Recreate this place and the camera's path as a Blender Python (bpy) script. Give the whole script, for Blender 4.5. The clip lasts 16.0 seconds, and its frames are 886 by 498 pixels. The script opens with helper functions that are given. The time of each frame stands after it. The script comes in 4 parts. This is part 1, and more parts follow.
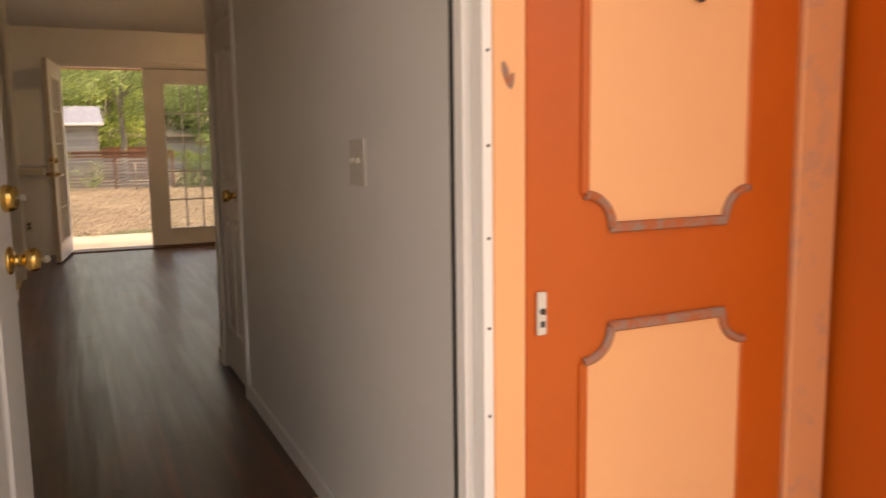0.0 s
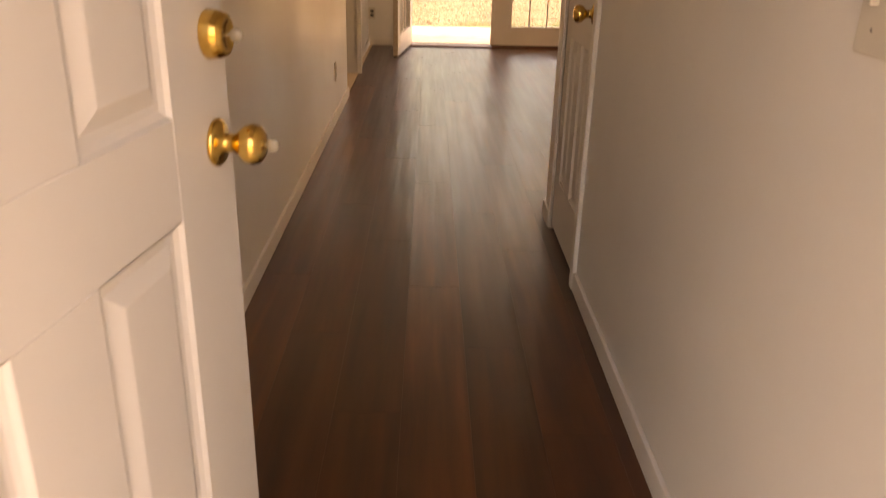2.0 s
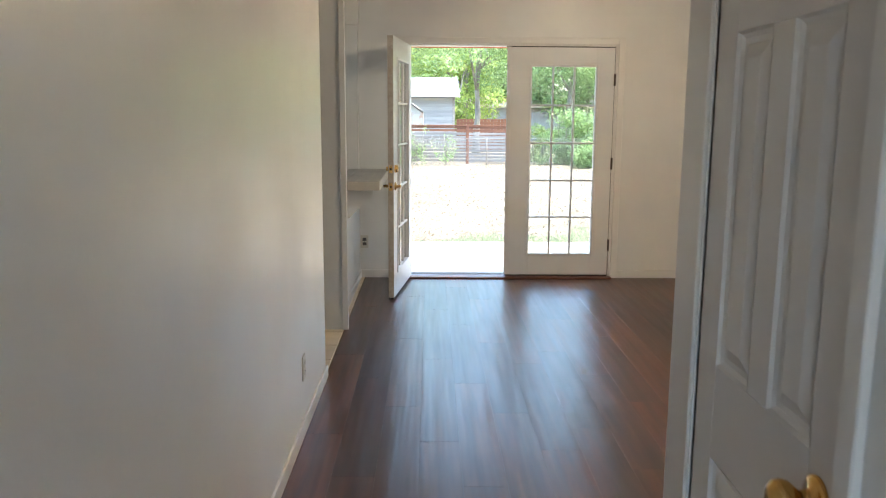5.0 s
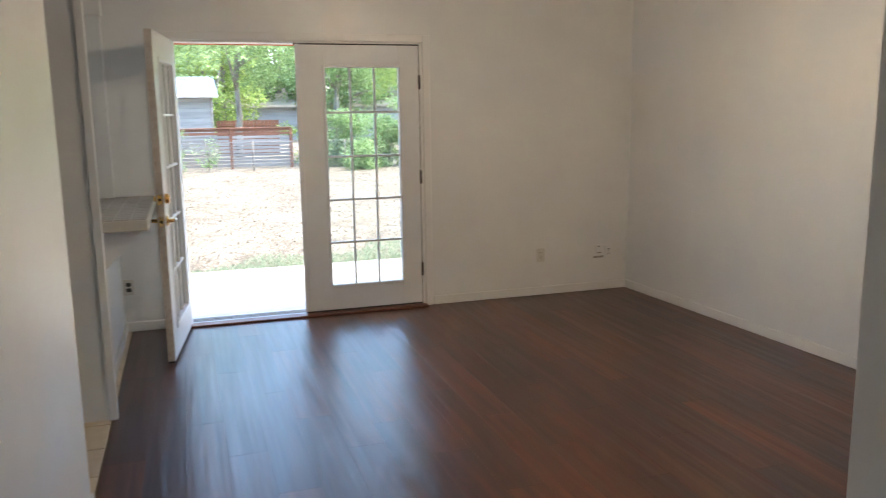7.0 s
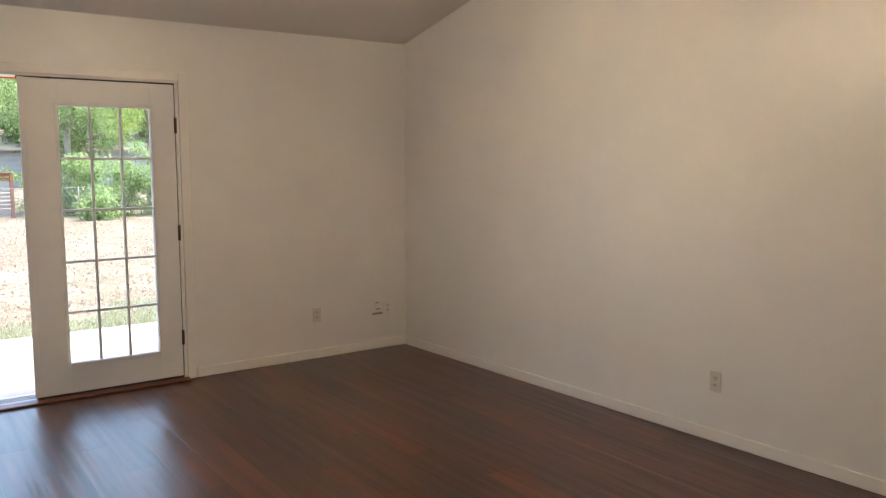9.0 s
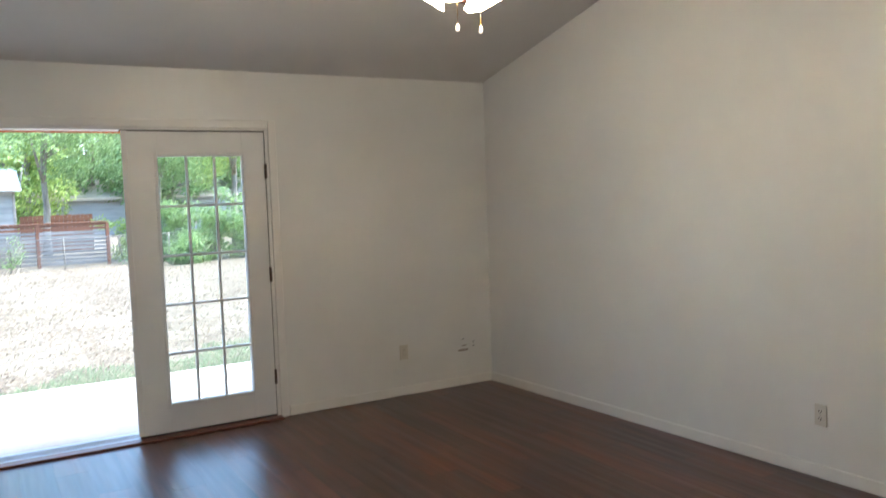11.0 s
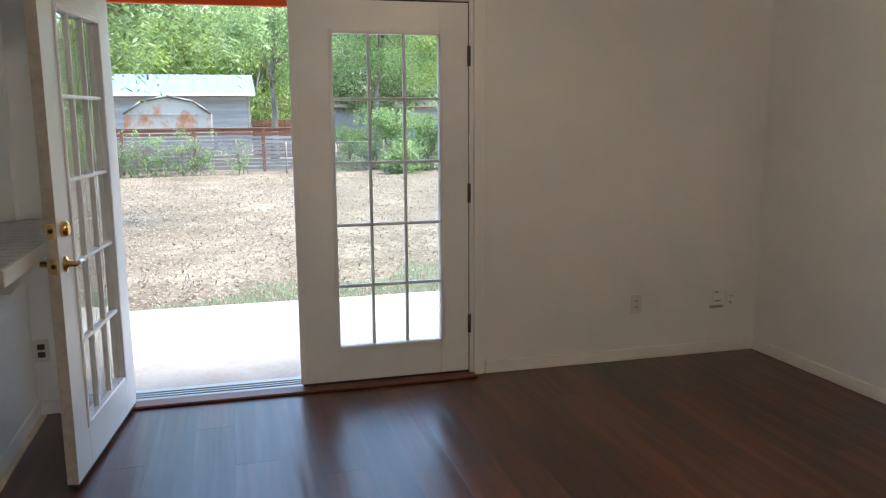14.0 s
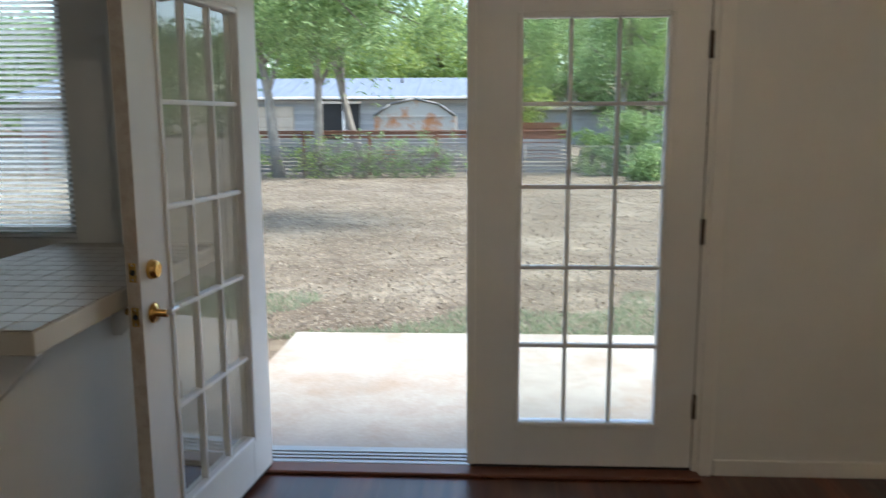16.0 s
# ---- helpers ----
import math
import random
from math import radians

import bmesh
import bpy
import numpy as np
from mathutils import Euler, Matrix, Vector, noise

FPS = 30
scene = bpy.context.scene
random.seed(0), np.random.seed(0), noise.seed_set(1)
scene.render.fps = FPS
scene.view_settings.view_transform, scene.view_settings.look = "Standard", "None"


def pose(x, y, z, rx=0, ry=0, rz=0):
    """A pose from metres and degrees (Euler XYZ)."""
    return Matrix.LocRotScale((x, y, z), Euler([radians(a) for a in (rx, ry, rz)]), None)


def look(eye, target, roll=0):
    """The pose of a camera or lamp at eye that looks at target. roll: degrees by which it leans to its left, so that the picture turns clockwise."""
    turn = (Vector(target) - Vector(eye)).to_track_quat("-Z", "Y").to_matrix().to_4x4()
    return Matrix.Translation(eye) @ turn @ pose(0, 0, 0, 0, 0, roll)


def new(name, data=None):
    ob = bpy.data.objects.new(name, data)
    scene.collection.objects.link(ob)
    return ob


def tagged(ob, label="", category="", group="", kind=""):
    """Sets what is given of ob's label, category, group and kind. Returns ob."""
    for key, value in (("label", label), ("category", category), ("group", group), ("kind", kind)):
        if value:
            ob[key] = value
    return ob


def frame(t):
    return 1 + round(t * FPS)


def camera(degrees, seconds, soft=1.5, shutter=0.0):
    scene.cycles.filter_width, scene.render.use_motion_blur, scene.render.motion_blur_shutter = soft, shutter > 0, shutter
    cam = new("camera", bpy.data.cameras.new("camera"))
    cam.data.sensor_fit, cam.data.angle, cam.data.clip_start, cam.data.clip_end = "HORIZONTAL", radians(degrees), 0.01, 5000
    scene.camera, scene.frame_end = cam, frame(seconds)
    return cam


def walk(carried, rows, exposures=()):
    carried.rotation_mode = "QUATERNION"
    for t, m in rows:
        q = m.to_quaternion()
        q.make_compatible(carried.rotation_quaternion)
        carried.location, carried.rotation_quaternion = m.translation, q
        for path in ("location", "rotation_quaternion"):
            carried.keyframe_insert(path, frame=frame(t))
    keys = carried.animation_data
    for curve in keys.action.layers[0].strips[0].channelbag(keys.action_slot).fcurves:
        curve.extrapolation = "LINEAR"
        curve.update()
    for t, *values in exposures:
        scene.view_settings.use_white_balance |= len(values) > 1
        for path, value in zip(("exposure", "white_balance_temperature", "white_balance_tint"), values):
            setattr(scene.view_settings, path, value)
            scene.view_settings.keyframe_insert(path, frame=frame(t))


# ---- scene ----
cam = camera(58.4, 16.0, soft=1.1, shutter=0.35)
PATH = [
    (0, (-0.076, -0.46, 1.143), (0.761, 1.337, 0.881), -0.8),
    (0.5, (-0.021, -0.187, 1.142), (0.55, 1.674, 0.684), 1.8),
    (1, (-0.032, 0.043, 1.122), (0.255, 1.83, 0.271), 2.3),
    (1.5, (-0.001, 0.278, 1.107), (0.143, 2.055, 0.201), 1.8),
    (2, (0.071, 0.564, 1.17), (0.116, 2.417, 0.419), 1.5),
    (2.5, (0.089, 0.759, 1.183), (0.13, 2.665, 0.58), 0.4),
    (3, (0.043, 1.106, 1.236), (0.155, 3.028, 0.694), 0.6),
    (3.5, (0.029, 1.351, 1.338), (0.135, 3.283, 0.831), -0.1),
    (4, (0.06, 1.61, 1.372), (0.076, 3.564, 0.947), 0.5),
    (6.3, (0.037, 2.902, 1.556), (0.266, 4.863, 1.238), -1.2),
    (6.5, (0.016, 3.011, 1.558), (0.346, 4.956, 1.232), -1.3),
    (7, (-0.077, 3.224, 1.538), (0.525, 5.1, 1.194), -0.8),
    (7.5, (-0.072, 3.455, 1.531), (0.693, 5.274, 1.205), -0.7),
    (8, (-0.02, 3.646, 1.534), (0.947, 5.369, 1.219), -0.6),
    (8.5, (-0.003, 3.723, 1.544), (1.126, 5.343, 1.227), 0.0),
    (8.7, (-0.009, 3.73, 1.546), (1.148, 5.337, 1.265), 0.5),
    (10.8, (-0.096, 3.734, 1.559), (0.946, 5.439, 1.481), -2.0),
    (11, (-0.086, 3.747, 1.555), (0.917, 5.471, 1.416), -2.0),
    (11.5, (-0.033, 3.824, 1.528), (0.891, 5.582, 1.298), -0.7),
    (12, (0.04, 4.036, 1.498), (0.86, 5.84, 1.233), 0.1),
    (12.5, (0.147, 4.251, 1.468), (0.827, 6.106, 1.156), 0.1),
    (13, (0.313, 4.507, 1.459), (0.828, 6.415, 1.151), 0.2),
    (13.5, (0.405, 4.767, 1.463), (0.876, 6.686, 1.155), 0.2),
    (14, (0.426, 5.053, 1.457), (0.928, 6.96, 1.12), -0.4),
    (14.5, (0.491, 5.279, 1.454), (0.957, 7.187, 1.076), -0.6),
    (15, (0.609, 5.524, 1.457), (0.984, 7.453, 1.082), 0.4),
    (15.5, (0.7, 5.762, 1.468), (0.928, 7.713, 1.089), 0.9),
    (16, (0.789, 6.003, 1.485), (0.687, 7.973, 1.156), -0.2),
]
EXPOSURES = [
    (0, 1.93, 12600, 26), (0.5, 1.97, 13400, 25), (1, 2.38, 18500, 30), (1.5, 2.65, 20000, 31), (2, 2.93, 19500, 34), (2.5, 3.35, 9000, 13), (3.5, 3.94, 7300, 5), (4, 3.76, 6900, 4),
    (6.5, 3.13, 5900, 5), (7, 3.09, 6000, 6), (8, 3.04, 6300, 9), (8.5, 3.04, 6700, 11), (11, 3.00, 5600, 2), (12, 2.93, 6000, 6), (13.5, 2.69, 6000, 6), (15, 2.38, 6000, 5), (15.5, 2.28, 6000, 4), (16, 1.99, 6100, 3),
]
walk(cam, [(t, look(eye, target, roll)) for t, eye, target, roll in PATH], EXPOSURES)

# ---- world, sun, lamps ----
SUN_EL, SUN_AZ = 62.0, 94.0      # azimuth: direction the sun stands in, from +y clockwise
world = bpy.data.worlds.new("world")
scene.world = world
world.use_nodes = True
wn = world.node_tree.nodes
sky = wn.new("ShaderNodeTexSky")
sky.sky_type = "NISHITA"
sky.sun_disc = False
sky.sun_elevation, sky.sun_rotation = radians(SUN_EL), radians(SUN_AZ)
sky.air_density, sky.dust_density = 1.0, 2.2
wn["Background"].inputs["Strength"].default_value = 0.15
world.node_tree.links.new(sky.outputs[0], wn["Background"].inputs["Color"])
sun = new("sun", bpy.data.lights.new("sun", "SUN"))
sun.data.energy, sun.data.angle, sun.data.color = 1.5, radians(28), (1.0, 0.95, 0.87)
sdir = Vector((math.sin(radians(SUN_AZ)) * math.cos(radians(SUN_EL)), math.cos(radians(SUN_AZ)) * math.cos(radians(SUN_EL)), math.sin(radians(SUN_EL))))
sun.matrix_world = look(sdir * 40, (0, 0, 0))


# ---- materials ----
class Mat:
    """A small wrapper that builds procedural node materials."""

    def __init__(self, name, rough=0.5, metal=0.0, spec=0.5):
        self.m = bpy.data.materials.new(name)
        self.m.use_nodes = True
        self.n, self.l = self.m.node_tree.nodes, self.m.node_tree.links
        self.b = self.n["Principled BSDF"]
        self.b.inputs["Roughness"].default_value = rough
        self.b.inputs["Metallic"].default_value = metal
        self.b.inputs["Specular IOR Level"].default_value = spec
        self.pos = self.n.new("ShaderNodeTexCoord").outputs["Object"]

    def world_pos(self):
        self.pos = self.n.new("ShaderNodeNewGeometry").outputs["Position"]
        return self

    def shifted(self, reach):
        """Position moved by a step of its own for each object."""
        step = self.n.new("ShaderNodeVectorMath")
        step.operation = "SCALE"
        step.inputs[0].default_value = (1.0, 1.7, 0.6)
        mul = self.n.new("ShaderNodeMath")
        mul.operation = "MULTIPLY"
        mul.inputs[1].default_value = reach
        self.l.new(self.rand(), mul.inputs[0])
        self.l.new(mul.outputs[0], step.inputs["Scale"])
        add = self.n.new("ShaderNodeVectorMath")
        self.l.new(self.pos, add.inputs[0])
        self.l.new(step.outputs[0], add.inputs[1])
        return add.outputs[0]

    def mapped(self, scale, source=None):
        node = self.n.new("ShaderNodeMapping")
        node.inputs["Scale"].default_value = scale
        self.l.new(source or self.pos, node.inputs["Vector"])
        return node.outputs[0]

    def noise(self, scale, detail=4, rough=0.55, stretch=None, distort=0.0):
        node = self.n.new("ShaderNodeTexNoise")
        node.inputs["Scale"].default_value, node.inputs["Detail"].default_value = scale, detail
        node.inputs["Roughness"].default_value, node.inputs["Distortion"].default_value = rough, distort
        self.l.new(self.mapped(stretch) if stretch else self.pos, node.inputs["Vector"])
        return node.outputs["Fac"]

    def ramp(self, fac, stops):
        node = self.n.new("ShaderNodeValToRGB")
        el = node.color_ramp.elements
        while len(el) < len(stops):
            el.new(0.5)
        for e, (p, c) in zip(el, stops):
            e.position, e.color = p, (*c, 1) if len(c) == 3 else c
        self.l.new(fac, node.inputs[0])
        return node.outputs[0]

    def grey(self, fac, lo, hi, a=0.3, b=0.7):
        return self.ramp(fac, [(a, (lo,) * 3), (b, (hi,) * 3)])

    def mix(self, fac, a, b, mode="MIX"):
        node = self.n.new("ShaderNodeMix")
        node.data_type, node.blend_type = "RGBA", mode
        for sock, v in ((node.inputs[0], fac), (node.inputs[6], a), (node.inputs[7], b)):
            if isinstance(v, (int, float)):
                sock.default_value = v
            elif isinstance(v, tuple):
                sock.default_value = (*v, 1)
            else:
                self.l.new(v, sock)
        return node.outputs[2]

    def rand(self):
        return self.n.new("ShaderNodeObjectInfo").outputs["Random"]

    def island(self):
        return self.n.new("ShaderNodeNewGeometry").outputs["Random Per Island"]

    def color(self, v):
        if isinstance(v, tuple):
            self.b.inputs["Base Color"].default_value = (*v, 1)
        else:
            self.l.new(v, self.b.inputs["Base Color"])
        return self

    def rough(self, v):
        self.l.new(v, self.b.inputs["Roughness"])
        return self

    def bump(self, fac, dist=0.002, strength=0.5):
        node = self.n.new("ShaderNodeBump")
        node.inputs["Distance"].default_value, node.inputs["Strength"].default_value = dist, strength
        self.l.new(fac, node.inputs["Height"])
        if self.b.inputs["Normal"].links:
            self.l.new(self.b.inputs["Normal"].links[0].from_socket, node.inputs["Normal"])
        self.l.new(node.outputs[0], self.b.inputs["Normal"])
        self.l.new(node.outputs[0], self.b.inputs["Coat Normal"])
        return self


def paint(name, col, rough=0.5, tint=0.06, bump=0.0006, scale=60, spec=0.5):
    """Painted surface: roller texture, faint blotches, uneven sheen."""
    k = Mat(name, rough, spec=spec).world_pos()
    blot = k.noise(1.7, 5, 0.6)
    dark = tuple(c * (1 - tint * 2) for c in col)
    k.color(k.ramp(blot, [(0.3, dark), (0.7, col)]))
    k.rough(k.grey(k.noise(2.3, 6, 0.65), rough - 0.08, rough + 0.1))
    k.bump(k.noise(scale, 5, 0.6), bump, 0.5)
    return k.m


M = {}
k = Mat("wall_paint", 0.4, spec=0.5).world_pos()
base = k.ramp(k.noise(1.3, 5, 0.6), [(0.3, (0.69, 0.68, 0.66)), (0.7, (0.745, 0.735, 0.715))])
k.color(base)
k.rough(k.grey(k.noise(1.6, 2, 0.5), 0.29, 0.44))
k.bump(k.noise(3.6, 3, 0.5, (1, 1, 0.22)), 0.010, 0.30).bump(k.noise(90, 4, 0.6), 0.0008, 0.55)
M["wall"] = k.m
k = Mat("ceiling_paint", 0.85).world_pos()
k.color(k.ramp(k.noise(1.2, 4), [(0.3, (0.66, 0.64, 0.62)), (0.7, (0.72, 0.70, 0.68))]))
k.bump(k.noise(160, 3, 0.7), 0.004, 0.8)
M["ceiling"] = k.m
M["trim"] = paint("trim_white", (0.78, 0.76, 0.73), 0.40, 0.05, 0.0004, 90)
M["door"] = paint("door_white", (0.70, 0.68, 0.66), 0.40, 0.04, 0.0003, 120)
M["french"] = paint("french_door_white", (0.72, 0.715, 0.71), 0.38, 0.05, 0.0004, 70)
M["orange"] = paint("orange_paint", (0.58, 0.098, 0.008), 0.5, 0.09, 0.0005, 40)
M["peach"] = paint("peach_paint", (0.87, 0.42, 0.20), 0.55, 0.05, 0.0005, 40)
# peach darkened to carry the corner board's shade, plus dull worn patches
k = Mat("shaded_worn_peach", 0.6).world_pos()
k.color(k.mix(k.ramp(k.noise(14, 6, 0.7), [(0.52, (0, 0, 0)), (0.66, (1, 1, 1))]), (0.68, 0.27, 0.12), (0.52, 0.25, 0.15)))
k.bump(k.noise(50, 5), 0.001, 0.6)
M["shaded_worn_peach"] = k.m
k = Mat("worn_moulding", 0.7).world_pos()
k.color(k.mix(k.ramp(k.noise(40, 5, 0.7), [(0.4, (0, 0, 0)), (0.6, (1, 1, 1))]), (0.42, 0.10, 0.03), (0.27, 0.17, 0.13)))
M["moulding"] = k.m

k = Mat("vinyl_plank", 0.34, spec=0.38).world_pos()
k.b.inputs["Coat Weight"].default_value, k.b.inputs["Coat Roughness"].default_value = 0.5, 0.32
wpos = k.pos
k.pos = k.shifted(23.0)
grain = k.noise(5.0, 4, 0.55, (4.2, 0.30, 1.0), 0.2)
stave = k.noise(3.0, 2, 0.5, (4.0, 0.35, 1.0), 0.2)
tone = k.ramp(grain, [(0.28, (0.036, 0.0075, 0.0017)), (0.5, (0.074, 0.0180, 0.0040)), (0.74, (0.114, 0.032, 0.0075))])
tone = k.mix(0.55, tone, k.ramp(stave, [(0.36, (0.50, 0.46, 0.44)), (0.62, (1.18, 1.16, 1.12))]), "MULTIPLY")
shift = k.ramp(k.rand(), [(0.0, (0.58, 0.55, 0.53)), (0.5, (0.95, 0.93, 0.92)), (1.0, (1.42, 1.38, 1.32))])
k.color(k.mix(1.0, tone, shift, "MULTIPLY"))
k.pos = wpos
k.rough(k.mix(0.5, k.grey(k.noise(7, 2, 0.5, (3.0, 0.16, 1.0)), 0.29, 0.47), k.grey(k.noise(1.1, 4), 0.30, 0.40)))
k.bump(k.noise(3.4, 2, 0.5, (3.0, 0.13, 1)), 0.014, 0.42)
M["plank"] = k.m
k = Mat("ceramic_tile", 0.35).world_pos()
c0 = k.ramp(k.noise(9, 6, 0.65), [(0.25, (0.56, 0.45, 0.315)), (0.75, (0.69, 0.58, 0.43))])
k.color(k.mix(1.0, c0, k.ramp(k.rand(), [(0, (0.92, 0.91, 0.90)), (1, (1.04, 1.04, 1.03))]), "MULTIPLY"))
k.bump(k.noise(24, 5), 0.0012, 0.4)
M["tile"] = k.m
M["grout"] = paint("grout", (0.30, 0.23, 0.155), 0.9, 0.1, 0.001, 200)
M["counter"] = paint("counter_laminate", (0.56, 0.50, 0.41), 0.35, 0.08, 0.0003, 50)
M["counter_tile"] = paint("counter_tile", (0.42, 0.375, 0.315), 0.42, 0.08, 0.0003, 30)
k = Mat("brass", 0.18, 1.0)
k.color(k.ramp(k.noise(30, 4), [(0.3, (0.62, 0.36, 0.10)), (0.7, (0.85, 0.56, 0.20))]))
M["brass"] = k.m
k = Mat("steel", 0.32, 1.0)
k.color(k.ramp(k.noise(40, 4), [(0.3, (0.34, 0.32, 0.30)), (0.7, (0.52, 0.50, 0.47))]))
M["steel"] = k.m
M["dark_metal"] = paint("dark_metal", (0.05, 0.045, 0.04), 0.4, 0.1)
M["hinge"] = paint("aged_bronze", (0.075, 0.05, 0.036), 0.45, 0.15)
M["rubber"] = paint("rubber_seal", (0.03, 0.028, 0.026), 0.7, 0.1)
M["plastic"] = paint("outlet_plastic", (0.60, 0.565, 0.50), 0.35, 0.02, 0.0001)
# near-black stands in for the shade inside slots, holes and the carport bay
M["slot"] = paint("slot_black", (0.015, 0.014, 0.013), 0.6, 0.0)
M["threshold"] = paint("threshold_wood", (0.16, 0.055, 0.028), 0.4, 0.15, 0.001, 40)
M["alu"] = Mat("sill_aluminium", 0.45, 0.8).color((0.46, 0.45, 0.43)).m
k = Mat("clear_glass", 0.0)
k.color((0.97, 1.0, 0.985))
k.b.inputs["Transmission Weight"].default_value, k.b.inputs["IOR"].default_value = 1.0, 1.45
M["glass"] = k.m
M["fan_blade"] = paint("fan_blade", (0.16, 0.035, 0.02), 0.35, 0.2, 0.0005, 30)
k = Mat("frosted_shade", 0.4)
k.color((0.95, 0.88, 0.74))
k.b.inputs["Emission Color"].default_value = (1.0, 0.78, 0.48, 1)
k.b.inputs["Emission Strength"].default_value = 4.0
M["shade"] = k.m
k = Mat("bulb_glow", 0.4)
k.b.inputs["Emission Color"].default_value = (1.0, 0.80, 0.52, 1)
k.b.inputs["Emission Strength"].default_value = 14.0
M["bulb"] = k.m

k = Mat("concrete", 0.85).world_pos()
c0 = k.ramp(k.noise(1.4, 7, 0.65), [(0.25, (0.29, 0.26, 0.222)), (0.5, (0.385, 0.355, 0.31)), (0.75, (0.445, 0.415, 0.37))])
c0 = k.mix(k.ramp(k.noise(1.5, 7, 0.72), [(0.46, (0, 0, 0)), (0.68, (0.75, 0.75, 0.75))]), c0, (0.30, 0.215, 0.15))
k.color(k.mix(0.6, c0, k.ramp(k.noise(40, 6, 0.7), [(0.3, (0.75, 0.74, 0.72)), (0.7, (1, 1, 1))]), "MULTIPLY"))
k.bump(k.noise(60, 6, 0.7), 0.003, 0.5)
M["concrete"] = k.m
k = Mat("dry_ground", 0.95).world_pos()
c0 = k.ramp(k.noise(0.7, 7, 0.68), [(0.30, (0.125, 0.092, 0.060)), (0.5, (0.205, 0.165, 0.115)), (0.70, (0.35, 0.305, 0.23))])
c1 = k.ramp(k.noise(5, 10, 0.8), [(0.32, (0.42, 0.39, 0.36)), (0.66, (1.12, 1.11, 1.09))])
k.color(k.mix(0.9, c0, c1, "MULTIPLY"))
k.bump(k.noise(9, 8, 0.75), 0.015, 0.6)
M["ground"] = k.m


def foliage(name, a, b, c, through_light=0.5):
    kk = Mat(name, 0.55)
    kk.color(kk.ramp(kk.island(), [(0.0, a), (0.55, b), (1.0, c)]))
    kk.b.inputs["Subsurface Weight"].default_value = 0.0
    tr = kk.n.new("ShaderNodeBsdfTranslucent")
    kk.l.new(kk.b.inputs["Base Color"].links[0].from_socket, tr.inputs["Color"])
    mx = kk.n.new("ShaderNodeMixShader")
    mx.inputs[0].default_value = through_light
    kk.l.new(kk.b.outputs[0], mx.inputs[1])
    kk.l.new(tr.outputs[0], mx.inputs[2])
    kk.l.new(mx.outputs[0], kk.n["Material Output"].inputs["Surface"])
    return kk.m


M["blind"] = foliage("blind_vinyl", (0.86, 0.86, 0.86), (0.88, 0.88, 0.88), (0.91, 0.91, 0.91), 0.4)
M["leaf"] = foliage("leaf_green", (0.14, 0.21, 0.08), (0.26, 0.37, 0.15), (0.42, 0.53, 0.24))
M["leaf_light"] = foliage("leaf_yellow_green", (0.20, 0.29, 0.075), (0.36, 0.46, 0.13), (0.52, 0.58, 0.20))
M["leaf_far"] = foliage("leaf_far", (0.12, 0.19, 0.07), (0.22, 0.33, 0.12), (0.37, 0.47, 0.20))
M["grass"] = foliage("grass_green", (0.19, 0.25, 0.14), (0.27, 0.33, 0.195), (0.36, 0.39, 0.26))
M["straw"] = foliage("straw", (0.26, 0.22, 0.15), (0.34, 0.30, 0.21), (0.44, 0.40, 0.30))
M["litter"] = foliage("leaf_litter", (0.15, 0.115, 0.083), (0.27, 0.222, 0.165), (0.46, 0.40, 0.31))
k = Mat("bark", 0.9).world_pos()
k.color(k.ramp(k.noise(7, 7, 0.7, (1, 1, 0.25)), [(0.3, (0.13, 0.11, 0.09)), (0.7, (0.36, 0.32, 0.27))]))
k.bump(k.noise(16, 6, 0.7, (1, 1, 0.2)), 0.03, 0.8)
M["bark"] = k.m


def weathered(name, a, b, rough=0.85, stretch=(0.4, 6, 8)):
    kk = Mat(name, rough).world_pos()
    kk.color(kk.mix(1.0, kk.ramp(kk.noise(2.2, 6, 0.65, stretch), [(0.3, a), (0.7, b)]), kk.ramp(kk.rand(), [(0, (0.8, 0.8, 0.8)), (1, (1.12, 1.1, 1.08))]), "MULTIPLY"))
    kk.bump(kk.noise(20, 5, 0.6, stretch), 0.004, 0.5)
    return kk.m


M["fence_grey"] = weathered("weathered_slat", (0.17, 0.16, 0.15), (0.35, 0.33, 0.31))
M["fence_red"] = weathered("stained_cedar", (0.13, 0.058, 0.036), (0.26, 0.12, 0.07))
M["siding"] = weathered("grey_siding", (0.30, 0.31, 0.315), (0.38, 0.39, 0.395), 0.7, (0.5, 0.5, 3))
M["roof"] = weathered("metal_roof", (0.13, 0.16, 0.215), (0.19, 0.225, 0.29), 0.7, (2.0, 0.3, 0.3))
k = Mat("rusty_sheet", 0.6, 0.2).world_pos()
k.color(k.mix(k.ramp(k.noise(0.9, 6, 0.7), [(0.50, (0, 0, 0)), (0.62, (1, 1, 1))]), (0.44, 0.43, 0.40), (0.42, 0.19, 0.08)))
M["rust"] = k.m
M["cream"] = paint("cream_roof", (0.50, 0.43, 0.34), 0.8, 0.1)
M["galv"] = Mat("galvanised_wire", 0.6, 0.6).color((0.20, 0.20, 0.195)).m
M["stain"] = paint("plaster_scar", (0.36, 0.32, 0.28), 0.9, 0.3)
k = Mat("worn_edge", 0.6).world_pos()
k.color(k.mix(k.ramp(k.noise(18, 6, 0.7), [(0.42, (0, 0, 0)), (0.60, (1, 1, 1))]), (0.52, 0.46, 0.395), (0.43, 0.355, 0.29)))
M["worn_edge"] = k.m
M["key"] = paint("clear_key_tag", (0.30, 0.27, 0.22), 0.3, 0.02)


